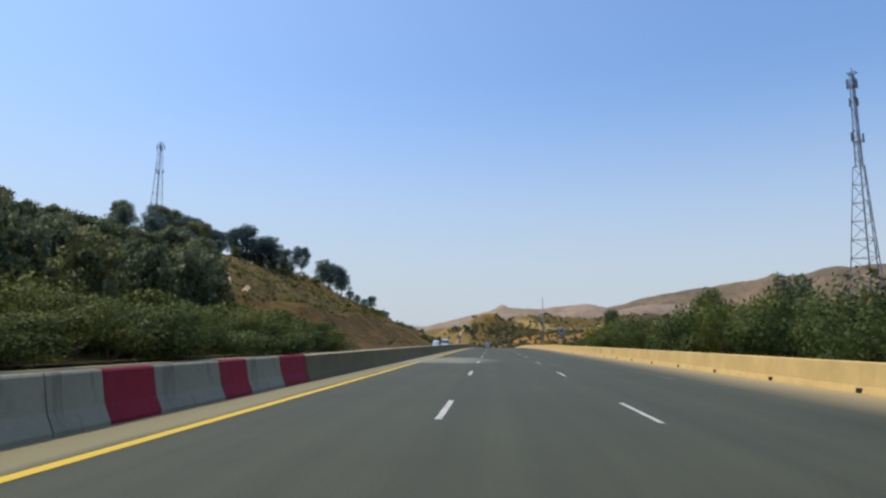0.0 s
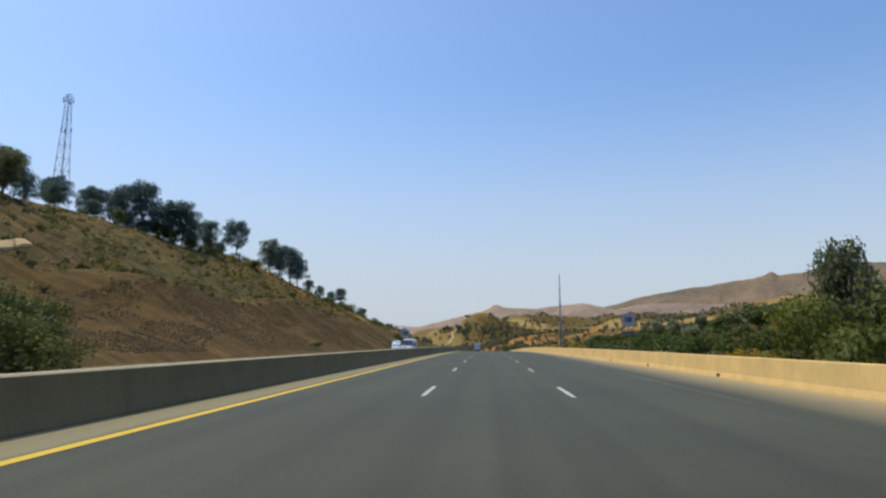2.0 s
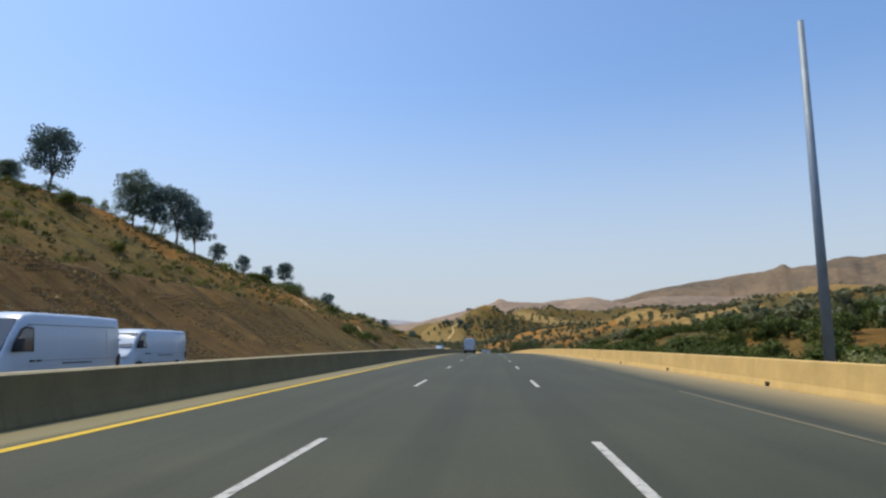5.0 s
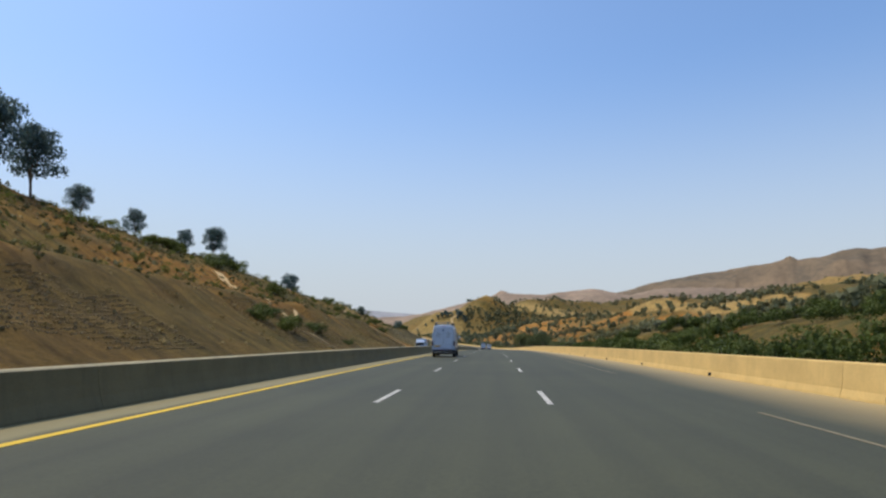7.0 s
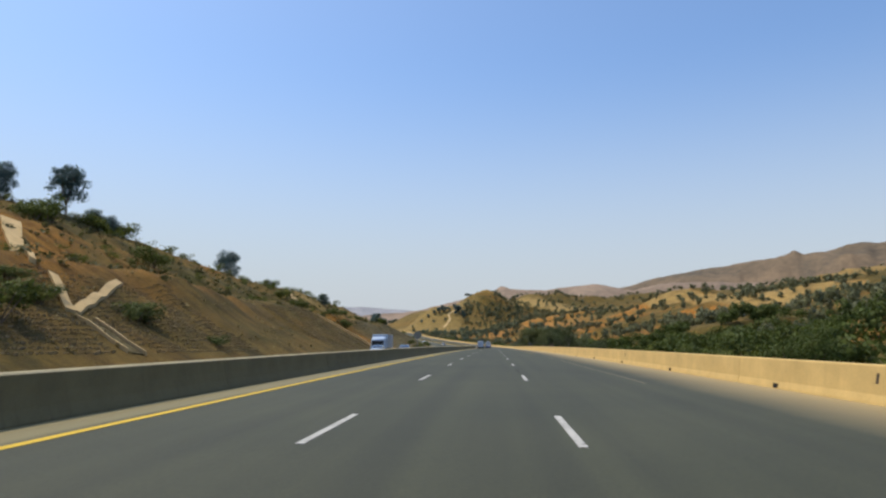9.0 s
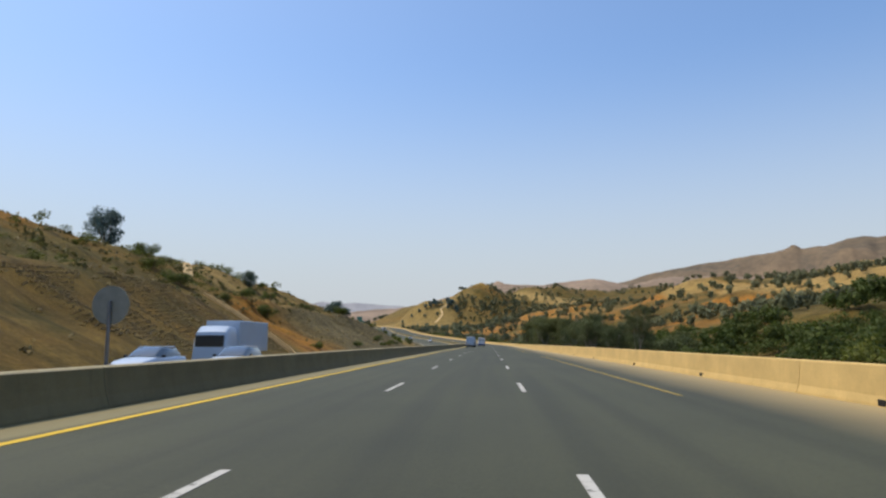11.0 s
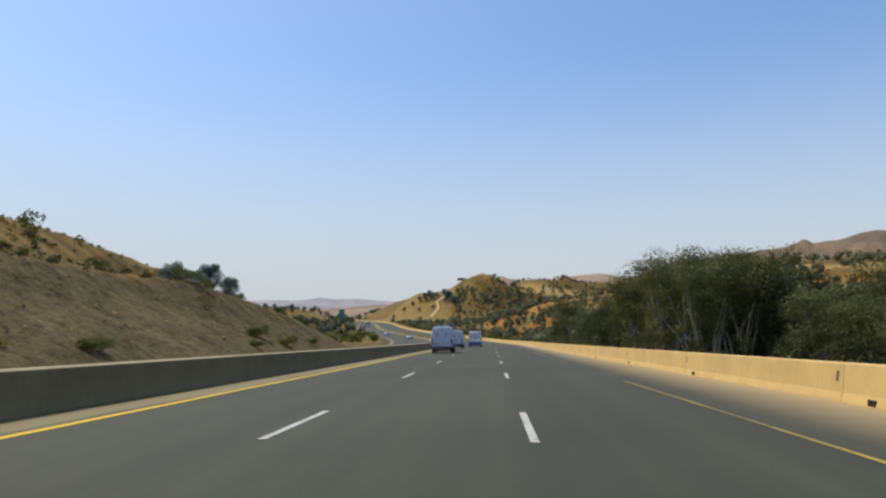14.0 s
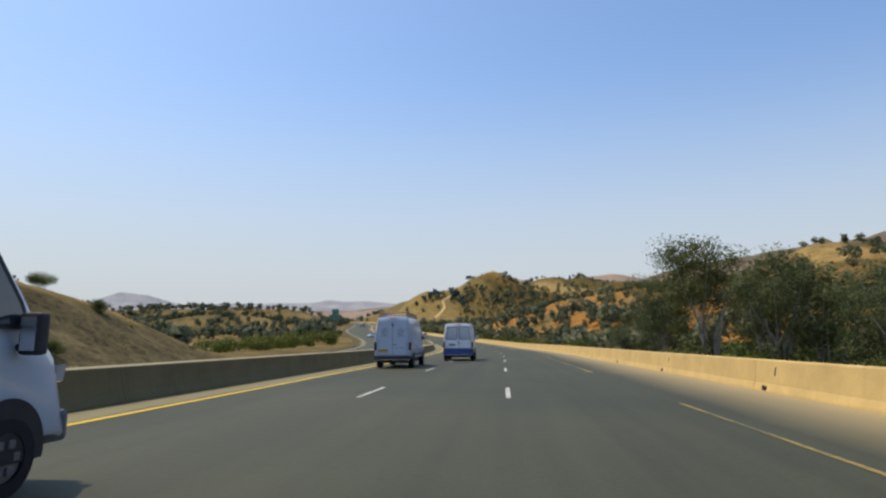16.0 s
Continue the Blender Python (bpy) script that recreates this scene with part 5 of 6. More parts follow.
# ---------------------------------------------------------------- stones and channels on the slope
def stone_rows(name, label, y0, y1, d0, d1, row, seed):
    """Rows of small stones laid along the cut slope."""
    r = np.random.default_rng(seed)
    vs, fs, at, base = [], [], [], 0
    cube = np.array([(-1, -1, -1), (1, -1, -1), (1, 1, -1), (-1, 1, -1), (-1, -1, 1), (1, -1, 1), (1, 1, 1), (-1, 1, 1)], float)
    cf = np.array([(0, 3, 2, 1), (4, 5, 6, 7), (0, 1, 5, 4), (1, 2, 6, 5), (2, 3, 7, 6), (3, 0, 4, 7)])
    for d in np.arange(d0, d1, row):
        y = y0 + r.uniform(0, 1)
        while y < y1:
            y += r.uniform(0.20, 0.50)
            if vnoise(y / 7, d / 3, seed) < 0.27:
                continue
            dd = d - 0.012 * (y - y0) + r.normal(0, 0.06)
            x = -22.5 - dd
            s = r.uniform(0.04, 0.095)
            v = cube * s * r.uniform(0.7, 1.25, (8, 3)) * np.array([0.9, 1.3, 0.8]) + np.array([x, y, s * 0.4])
            vs.append(v)
            at.append((x, y))
            fs.append(cf + base)
            base += 8
    lift = ground_z([p[0] for p in at], [p[1] for p in at])
    for v, z in zip(vs, lift):
        v[:, 2] += z
    me = bpy.data.meshes.new(name)
    me.from_pydata(np.concatenate(vs).tolist(), [], np.concatenate(fs).tolist())
    me.materials.append(STONE)
    return tagged(new(name, me), label, "stones", kind="stuff")


stone_rows("stone_rows", "rows of small stones pinned on the reddish cut slope", 104, 206, 2.0, 15.5, 0.46, 41)
stone_rows("stone_rows", "rows of small stones on the brown cut slope", 212, 262, 2.5, 13, 0.62, 42)
stone_rows("stone_rows", "close rows of small stones on the brown slope", 290, 332, 2, 14, 0.6, 43)
stone_rows("stone_rows", "close rows of small stones on the brown slope", 366, 402, 2.0, 15, 0.6, 44)


def channel(name, label, points, width, depth=0.25, bed=None, walls=True, taper=1.0):
    """An open concrete drain with two low side walls that lies on the slope."""
    root = empty(name, label, "drainage channel")
    pts = []
    for (xa, ya), (xb, yb) in zip(points[:-1], points[1:]):
        n = max(2, int(math.hypot(xb - xa, yb - ya) / 1.5))
        pts += [(xa + (xb - xa) * t / n, ya + (yb - ya) * t / n) for t in range(n)]
    pts.append(points[-1])
    for pname, off, wid, lift in (("channel_floor", 0, width * 0.7, 0.10 if walls else 0.34), ("side_wall", -width / 2, 0.16, depth + 0.20), ("side_wall", width / 2, 0.16, depth + 0.20))[:3 if walls else 1]:
        verts, faces = [], []
        for i, (x, y) in enumerate(pts):
            a, b = pts[max(0, i - 1)], pts[min(len(pts) - 1, i + 1)]
            t = Vector((b[0] - a[0], b[1] - a[1], 0)).normalized()
            s = Vector((-t.y, t.x, 0))
            z = gz(x, y)
            keep = 1 + (taper - 1) * i / (len(pts) - 1)
            for k, lz in ((-wid / 2, -0.4), (wid / 2, -0.4), (wid / 2, lift), (-wid / 2, lift)):
                p = Vector((x, y, z)) + s * (off + k) * keep
                verts.append((p.x, p.y, gz(p.x, p.y) + lz))
            if i:
                o = (i - 1) * 4
                faces += [(o + j, o + (j + 1) % 4, o + 4 + (j + 1) % 4, o + 4 + j) for j in range(4)]
        e = len(verts)
        faces += [(0, 3, 2, 1), (e - 4, e - 3, e - 2, e - 1)]
        mesh_object(pname, verts, faces, bed if bed and pname == "channel_floor" else PALE_SLAB, root)
    return root


channel("drain_channel", "pale concrete slab of a drain down the dry slope", [(-55.6, 332.2), (-48, 324), (-41, 316.5), (-36.4, 311.9)], 3.3, walls=False, taper=0.22)
channel("drain_channel", "narrow pale concrete drain along a slope bench", [(-30.6, 309.6), (-32.5, 315), (-35.4, 322.8)], 0.95, walls=False)
channel("drain_channel", "narrow pale concrete drain above the bench", [(-30.8, 309.2), (-35.0, 312.6)], 1.1, walls=False)
channel("drain_channel", "two long low pale concrete walls of a drain down the slope", [(-29.3, 308.9), (-24.0, 307.3)], 1.75, 0.16, bed=GROUND)
channel("drain_channel", "pale concrete drain with two long low walls down the cut slope", [(-39.97, 411.15), (-22.67, 399.65)], 1.2, 0.20, bed=GROUND)
channel("drain_channel", "short pale concrete drain near the hilltop", [(-61.9, 447.5), (-50.0, 425.0)], 2.4, walls=False)
channel("drain_channel", "pale winding concrete drain down the tan slope beyond the bend", [(-47, 1113), (-57, 1098), (-54, 1088), (-61, 1064)], 3.4, walls=False)
channel("drain_channel", "pale concrete drain among pines", [(-56.0, 128), (-50.8, 118)], 1.9, walls=False)
channel("drain_channel", "short pale concrete drain on a bench", [(-49.8, 126), (-47.4, 117.5)], 1.2, walls=False)


# ---------------------------------------------------------------- masts, pole, signs
def lattice_section(root, z0, z1, w0, w1, bays, legs=4, thick=0.16, brace=0.07):
    """Legs, cross bars and braces of one tapering section of a mast."""
    corners = [(math.cos(k * math.tau / legs + 0.6), math.sin(k * math.tau / legs + 0.6)) for k in range(legs)]

    def at(k, t):
        w = w0 + (w1 - w0) * t
        return Vector((corners[k % legs][0] * w, corners[k % legs][1] * w, z0 + (z1 - z0) * t))
    for k in range(legs):
        bm = bmesh.new()
        tube(bm, at(k, 0), at(k, 1), thick, thick * 0.6, 6)
        part("leg", bm, STEEL, root)
    for b in range(bays):
        t0, t1 = b / bays, (b + 1) / bays
        for k in range(legs):
            bm = bmesh.new()
            tube(bm, at(k, t1), at(k + 1, t1), brace, n=4)
            part("cross_bar", bm, STEEL, root)
            bm = bmesh.new()
            if b % 2:
                tube(bm, at(k, t0), at(k + 1, t1), brace, n=4)
            else:
                tube(bm, at(k + 1, t0), at(k, t1), brace, n=4)
            part("brace", bm, STEEL, root)


def lattice_mast(name, label, x, y, base_z, height, w0, w1, bays, legs=4):
    root = empty(name, label, "mast", m=pose(x, y, base_z))
    lattice_section(root, -0.02 * height, height, w0, w1, bays, legs)
    return root


def antenna(root, z, out, length, count, thick=0.16):
    for k in range(count):
        a = k * math.tau / count + 0.3
        bm = bmesh.new()
        box(bm, -thick, thick, -thick * 0.6, thick * 0.6, z, z + length, bevel=0.04, turn=pose(math.cos(a) * out, math.sin(a) * out, 0, 0, 0, math.degrees(a)))
        tube(bm, (0, 0, z + length * 0.5), (math.cos(a) * out, math.sin(a) * out, z + length * 0.5), 0.05, n=5)
        part("antenna", bm, STEEL, root)


m1 = lattice_mast("lattice_mast", "grey steel lattice telecom mast above the pines", -158.3, 278, gz(-158.3, 278) - 0.3, 95.0 - gz(-158.3, 278), 4.0, 0.9, 12)
antenna(m1, 91.5 - gz(-158.3, 278), 1.7, 2.2, 4)
antenna(m1, 80.0 - gz(-158.3, 278), 1.9, 1.6, 3)
g2 = gz(87.5, 150)
m2 = lattice_mast("lattice_mast", "tall steel lattice telecom mast with thin upper section", 87.5, 150, g2 - 0.3, 43.0 - g2, 5.0, 1.5, 9, legs=3)
lattice_section(m2, 43.0 - g2, 66.0 - g2, 0.95, 0.55, 13, 3, 0.15, 0.06)
bm = bmesh.new()
tube(bm, (0, 0, 0.3), (0, 0, 67.5 - g2), 0.20, 0.11, 8)
part("feeder_pipe", bm, STEEL, m2)
for z, w in ((66.2, 1.25), (63.0, 1.1), (49.0, 1.2)):
    bm = bmesh.new()
    for q in range(4):
        c0, c1 = (math.cos(q * math.tau / 4) * w, math.sin(q * math.tau / 4) * w), (math.cos((q + 1) * math.tau / 4) * w, math.sin((q + 1) * math.tau / 4) * w)
        tube(bm, (*c0, z - g2), (*c1, z - g2), 0.09, n=5)
        tube(bm, (0, 0, z - g2), (*c0, z - g2), 0.06, n=5)
    part("platform_frame", bm, STEEL, m2)
antenna(m2, 62.5 - g2, 1.1, 2.4, 3, 0.22)
antenna(m2, 58.0 - g2, 0.9, 2.0, 3, 0.2)
antenna(m2, 49.0 - g2, 1.6, 2.2, 2, 0.2)

pole = empty("utility_pole", "tall bare grey steel pole behind the barrier", "pole", m=pose(14.4, 172, gz(14.4, 172) - 0.2))
bm = bmesh.new()
tube(bm, (0, 0, 0), (-0.04, 0, 13.35 - gz(14.4, 172)), 0.20, 0.12, 14)
part("shaft", bm, POLE_GREY, pole, smooth=True)
bm = bmesh.new()
box(bm, -0.3, 0.3, -0.3, 0.3, -0.1, 0.28, bevel=0.03)
part("base_plate", bm, CONCRETE_L, pole)


def letters(name, text, size, mat, m, parent):
    cu = bpy.data.curves.new(name, "FONT")
    cu.body = text
    cu.size = size
    cu.align_x, cu.align_y = "CENTER", "CENTER"
    cu.extrude = 0.004
    cu.offset = size * 0.045
    tmp = bpy.data.objects.new(name, cu)
    dg = bpy.context.evaluated_depsgraph_get()
    scene.collection.objects.link(tmp)
    dg.update()
    me = bpy.data.meshes.new_from_object(tmp.evaluated_get(dg))
    bpy.data.objects.remove(tmp)
    me.materials.clear()
    me.materials.append(mat)
    ob = new(name, me)
    ob.parent = parent
    ob.matrix_basis = m
    return ob


def speed_sign(label, x, y, z0, centre, radius, post_z, numeral=0.92):
    root = empty("speed_sign", label, "road sign", "speed limit signs", pose(x, y, z0, 0, 0, 4))
    bm = bmesh.new()
    tube(bm, (0, 0.05, post_z), (0, 0.05, centre + radius * 0.6), 0.032, n=10)
    part("post", bm, STEEL, root)

    def disc(r0, r1, ya, yb):
        b = bmesh.new()
        n = 40
        ring = lambda yy, rr: [b.verts.new((math.cos(k * math.tau / n) * rr, yy, centre + math.sin(k * math.tau / n) * rr)) for k in range(n)]
        if r0:
            p, q, s, t = ring(ya, r0), ring(ya, r1), ring(yb, r1), ring(yb, r0)
            for k in range(n):
                j = (k + 1) % n
                for a, c in ((p, q), (q, s), (s, t), (t, p)):
                    b.faces.new((a[k], a[j], c[j], c[k]))
        else:
            p, q = ring(ya, r1), ring(yb, r1)
            b.faces.new(p)
            b.faces.new(q[::-1])
            for k in range(n):
                b.faces.new((p[k], p[(k + 1) % n], q[(k + 1) % n], q[k]))
        return b
    plate = part("sign_plate", disc(0, radius, -0.012, 0.012), SIGN_FACE, root)
    part("rim", disc(radius * 0.86, radius * 0.985, -0.018, -0.013), SIGN_RING, root, "faded ring round the sign")
    letters("numerals", "100", radius * numeral, SIGN_INK, pose(0, -0.018, centre, 90, 0, 0) @ Matrix.Diagonal((0.78, 1.0, 1, 1)), root)
    bm = boxes((-radius * 0.95, radius * 0.95, -0.012, 0.012, centre - radius * 2.1, centre - radius * 1.55), bevel=0.008)
    sub = part("sub_plate", bm, SIGN_BACK, root, "small rectangular plate with unreadable writing")
    bars = bmesh.new()
    for k in range(4):
        x0 = -radius * 0.75 + k * radius * 0.38
        box(bars, x0, x0 + radius * 0.3, -0.018, -0.013, centre - radius * 1.93, centre - radius * 1.74)
    part("writing_bars", bars, DARK_INK, sub)
    return root


speed_sign("round speed limit sign 100 on the median barrier", -4.95, 109.5, float(road_z(109.5)), 1.95, 0.37, 0.78, 1.18)
speed_sign("large round speed limit sign 100 behind the barrier", 12.9, 112.0, float(road_z(112)), 3.02 - float(road_z(112)), 0.58, -0.8)

back_sign = empty("road_sign", "grey back of a round road sign on the median", "road sign", m=pose(-6.1, 333, float(road_z(333)), 0, 0, 0))
bm = bmesh.new()
tube(bm, (0, 0, -0.1), (0, 0, 2.2), 0.04, n=10)
part("post", bm, STEEL, back_sign)
bm = bmesh.new()
prism(bm, [(math.cos(k * math.tau / 32) * 0.45, 2.1 + math.sin(k * math.tau / 32) * 0.45) for k in range(32)], "y", 0.04, 0.065)
part("sign_plate", bm, SIGN_BACK, back_sign)

blue_sheet = empty("blue_sheet", "small blue plastic sheet hung among the trees", "sheet", m=pose(12.6, 437, gz(12.6, 437), 0, 0, 20))
bm = bmesh.new()
bmesh.ops.create_grid(bm, x_segments=6, y_segments=8, size=0.5)
for v in bm.verts:
    v.co = Vector((v.co.x * 0.22 * (1.25 - 0.5 * (v.co.y + 0.5)), 0.04 * math.sin(v.co.x * 9) + 0.03 * math.sin(v.co.y * 7), 1.45 + v.co.y * 0.42))
bmesh.ops.solidify(bm, geom=bm.faces[:], thickness=0.01)
part("sheet", bm, BLUE_CLOTH, blue_sheet)
bm = bmesh.new()
tube(bm, (0, 0.05, -0.1), (0, 0.05, 2.1), 0.03, 0.02)
part("stake", bm, BARK, blue_sheet)

tower = empty("green_tower", "slim pale green tower among trees across the valley", "tower", m=pose(-128.6, 951, gz(-128.6, 951)))
top = 4.5 - gz(-128.6, 951)
bm = boxes((-4.0, 4.0, -4, 4, -1, top * 0.62), bevel=0.3)
part("lower_block", bm, GREEN_TOWER, tower)
bm = boxes((-2.3, 2.3, -2.3, 2.3, top * 0.62, top), bevel=0.3)
part("upper_block", bm, GREEN_TOWER, tower)


# ---------------------------------------------------------------- vehicles
def hull(bm, stations, crown=0.03):
    """A body drawn through cross sections (y, z bottom, z top, half width below, at the waist, at the roof)."""
    rings = []
    for y, zb, zt, wb, wm, wt in stations:
        h = zt - zb
        half = [(wb * 0.86, zb), (wb * 0.97, zb + 0.05 * h), (wb, zb + 0.12 * h), (wm, zb + 0.42 * h), (wm * 0.4 + wt * 0.6, zb + 0.8 * h), (wt, zb + 0.945 * h), (wt - 0.035, zb + 0.982 * h), (wt - 0.10, zt)]
        pts = half + [(0, zt + crown)] + [(-a, b) for a, b in half[::-1]]
        rings.append([bm.verts.new((a, y, b)) for a, b in pts])
    n = len(rings[0])
    for p, q in zip(rings[:-1], rings[1:]):
        for k in range(n):
            bm.faces.new((p[k], p[(k + 1) % n], q[(k + 1) % n], q[k]))
    bm.faces.new(rings[0])
    bm.faces.new(rings[-1][::-1])
    return bm


def shaded(ob, angle=38):
    ob.data.polygons.foreach_set("use_smooth", [True] * len(ob.data.polygons))
    ob.data.set_sharp_from_angle(angle=radians(angle))
    return ob


def wheels(root, hw, ys, r=0.345, width=0.22):
    for y in ys:
        for s in (-1, 1):
            xo, xi = s * (hw + 0.024), s * (hw - width)
            w = part("wheel", wheel_disc(bmesh.new(), min(xo, xi), max(xo, xi), y, r, r, hollow=r * 0.6), RUBBER, root, smooth=False)
            b = bmesh.new()
            wheel_disc(b, min(s * (hw - 0.1), s * hw), max(s * (hw - 0.1), s * hw), y, r, r * 0.6)
            for k in range(6):
                a = k * math.tau / 6
                box(b, min(s * hw, s * (hw + 0.022)), max(s * hw, s * (hw + 0.022)), y + math.cos(a) * r * 0.36 - 0.035, y + math.cos(a) * r * 0.36 + 0.035, r + math.sin(a) * r * 0.36 - 0.035, r + math.sin(a) * r * 0.36 + 0.035, bevel=0.008)
            part("rim", b, STEEL, w, "dull steel rim")


def arch(root, x, y, z, r, s):
    out = [(y + math.cos(a) * r, z + math.sin(a) * r) for a in np.linspace(-0.25, math.pi + 0.25, 22)]
    bm = bmesh.new()
    prism(bm, out, "x", x * s - 0.004, x * s + 0.004)
    part("wheel_arch", bm, PLASTIC, root)


def van(name, label, group, m, L=5.65, hw=0.955, H=2.50, paint=None, band=None, rear_windows=False, rack=False, marked=False, mz=1.42):
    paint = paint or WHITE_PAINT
    root = empty(name, label, "van", group, m)
    zb = 0.42
    st = [(0.0, zb + 0.1, H - 0.10, hw - 0.05, hw - 0.03, hw - 0.17), (0.05, zb, H - 0.03, hw, hw, hw - 0.13), (1.5, zb, H, hw, hw + 0.01, hw - 0.12), (L - 1.55, zb, H, hw, hw + 0.01, hw - 0.12),
          (L - 1.22, zb, H - 0.06, hw, hw, hw - 0.14), (L - 1.0, zb, H - 0.24, hw, hw, hw - 0.16), (L - 0.68, zb, 1.80, hw, hw - 0.01, hw - 0.13), (L - 0.46, zb, 1.40, hw, hw - 0.02, hw - 0.08),
          (L - 0.22, zb, 1.18, hw - 0.02, hw - 0.05, hw - 0.12), (L - 0.06, zb - 0.04, 0.98, hw - 0.08, hw - 0.12, hw - 0.2), (L, zb, 0.80, hw - 0.16, hw - 0.2, hw - 0.3)]
    bm = bmesh.new()
    hull(bm, st)
    body = shaded(part("body", bm, paint, root))

    def sx(z, y=2.0):
        h = H - zb
        return float(np.interp((z - zb) / h, [0.12, 0.42, 0.8, 0.93], [hw, hw + 0.01, (hw + 0.01) * 0.4 + (hw - 0.12) * 0.6, hw - 0.12]))

    def side(pname, outline, mat, s, off=0.006, label=""):
        b = bmesh.new()
        a = [b.verts.new((s * (sx(z) + off), y, z)) for y, z in outline]
        c = [b.verts.new((s * (sx(z) - 0.03), y, z)) for y, z in outline]
        b.faces.new(a)
        b.faces.new(c[::-1])
        n = len(outline)
        for k in range(n):
            b.faces.new((a[k], a[(k + 1) % n], c[(k + 1) % n], c[k]))
        return part(pname, b, mat, root, label)

    for s in (-1, 1):
        side("side_window", [(L - 1.46, 1.44), (L - 1.46, 2.02), (L - 1.22, 2.05), (L - 1.08, 2.0), (L - 0.82, 1.62), (L - 0.74, 1.44)], GLASS, s)
        side("window_frame", [(L - 1.50, 1.40), (L - 1.50, 2.07), (L - 1.2, 2.10), (L - 1.04, 2.03), (L - 0.77, 1.63), (L - 0.68, 1.40)], PLASTIC, s, 0.003)
        # door gaps, rub strip and sliding rail
        for y in (L - 1.56, L - 2.85):
            side("door_gap", [(y, 0.55), (y, 2.12), (y + 0.014, 2.12), (y + 0.014, 0.55)], TRIM, s, 0.002)
        side("rub_strip", [(1.35, 0.60), (1.35, 0.72), (L - 1.05, 0.72), (L - 1.05, 0.60)], TRIM, s, 0.014)
        side("rub_strip", [(0.12, 0.60), (0.12, 0.72), (0.46, 0.72), (0.46, 0.60)], TRIM, s, 0.014)
        side("slide_rail", [(1.5, 1.03), (1.5, 1.07), (2.9, 1.07), (2.9, 1.03)], PLASTIC, s, 0.006)
        side("panel_crease", [(0.35, 1.14), (0.35, 1.152), (L - 1.6, 1.152), (L - 1.6, 1.14)], TRIM, s, 0.002)
        side("roof_seam", [(0.2, 2.14), (0.2, 2.165), (L - 1.25, 2.165), (L - 1.25, 2.14)], TRIM, s, 0.003)
        for y0, y1 in ((0.75, L - 2.95), (L - 2.7, L - 1.65)):
            for ya, yb, za, zc in ((y0, y1, 1.26, 1.276), (y0, y1, 2.024, 2.04), (y0 - 0.016, y0, 1.27, 2.03), (y1, y1 + 0.016, 1.27, 2.03)):
                side("panel_bead", [(ya, za), (ya, zc), (yb, zc), (yb, za)], paint, s, 0.005)
        side("door_handle", [(L - 1.78, 1.12), (L - 1.78, 1.17), (L - 1.62, 1.17), (L - 1.62, 1.12)], PLASTIC, s, 0.03)
        side("door_handle", [(L - 1.52, 1.12), (L - 1.52, 1.17), (L - 1.36, 1.17), (L - 1.36, 1.12)], PLASTIC, s, 0.03)
        # mirror
        b = bmesh.new()
        box(b, min(s * (hw + 0.02), s * (hw + 0.21)), max(s * (hw + 0.02), s * (hw + 0.21)), L - 0.86, L - 0.72, mz, mz + 0.36, bevel=0.04)
        tube(b, (s * (hw - 0.08), L - 0.78, mz + 0.06), (s * (hw + 0.12), L - 0.79, mz + 0.08), 0.035, n=6)
        mirror = part("mirror", b, PLASTIC, root)
        part("mirror_glass", boxes((min(s * (hw + 0.05), s * (hw + 0.185)), max(s * (hw + 0.05), s * (hw + 0.185)), L - 0.868, L - 0.861, mz + 0.04, mz + 0.32)), CHROME, mirror, "silvered mirror glass")
        # lamps
        side("tail_lamp", [(-0.02, 0.87), (-0.02, 1.28), (0.09, 1.26), (0.19, 1.14), (0.20, 0.95), (0.15, 0.87)], TAIL_RED, s, 0.006, "dark red tail lamp")
        b = bmesh.new()
        prism(b, [(s * (hw - 0.105), 0.87), (s * (hw - 0.022), 0.87), (s * (hw - 0.02), 1.02), (s * (hw - 0.025), 1.20), (s * (hw - 0.035), 1.27), (s * (hw - 0.09), 1.29), (s * (hw - 0.105), 1.24)], "y", -0.028, 0.06)
        part("tail_lamp", b, TAIL_RED, root, "dark red tail lamp")
        b = bmesh.new()
        prism(b, [(s * (hw - 0.42), 0.86), (s * (hw - 0.14), 0.92), (s * (hw - 0.11), 1.08), (s * (hw - 0.4), 1.02)], "y", L - 0.16, L - 0.04)
        part("headlamp", b, LENS_CLEAR, root, "clear headlamp")
        arch(root, hw + 0.011, 1.02, 0.38, 0.42, s)
        arch(root, hw + 0.011, L - 0.86, 0.40, 0.43, s)
    # windscreen
    b = bmesh.new()
    up, lo = (L - 1.04, H - 0.20), (L - 0.47, 1.44)
    nrm = Vector((0, up[1] - lo[1], lo[0] - up[0])).normalized() * 0.02
    quad = [Vector((-hw + 0.16, lo[0], lo[1])), Vector((hw - 0.16, lo[0], lo[1])), Vector((hw - 0.24, up[0], up[1])), Vector((-hw + 0.24, up[0], up[1]))]
    a = [b.verts.new(p + nrm * 1.8) for p in quad]
    c = [b.verts.new(p - nrm) for p in quad]
    b.faces.new(a)
    b.faces.new(c[::-1])
    for k in range(4):
        b.faces.new((a[k], a[(k + 1) % 4], c[(k + 1) % 4], c[k]))
    part("windscreen", b, GLASS, root)
    part("grille", boxes((-0.42, 0.42, L - 0.05, L + 0.012, 0.72, 0.90), bevel=0.02), PLASTIC, root)
    part("front_bumper", boxes((-hw + 0.1, hw - 0.1, L - 0.3, L + 0.05, 0.36, 0.66), bevel=0.06), TRIM, root)
    # rear
    zt = H - 0.19
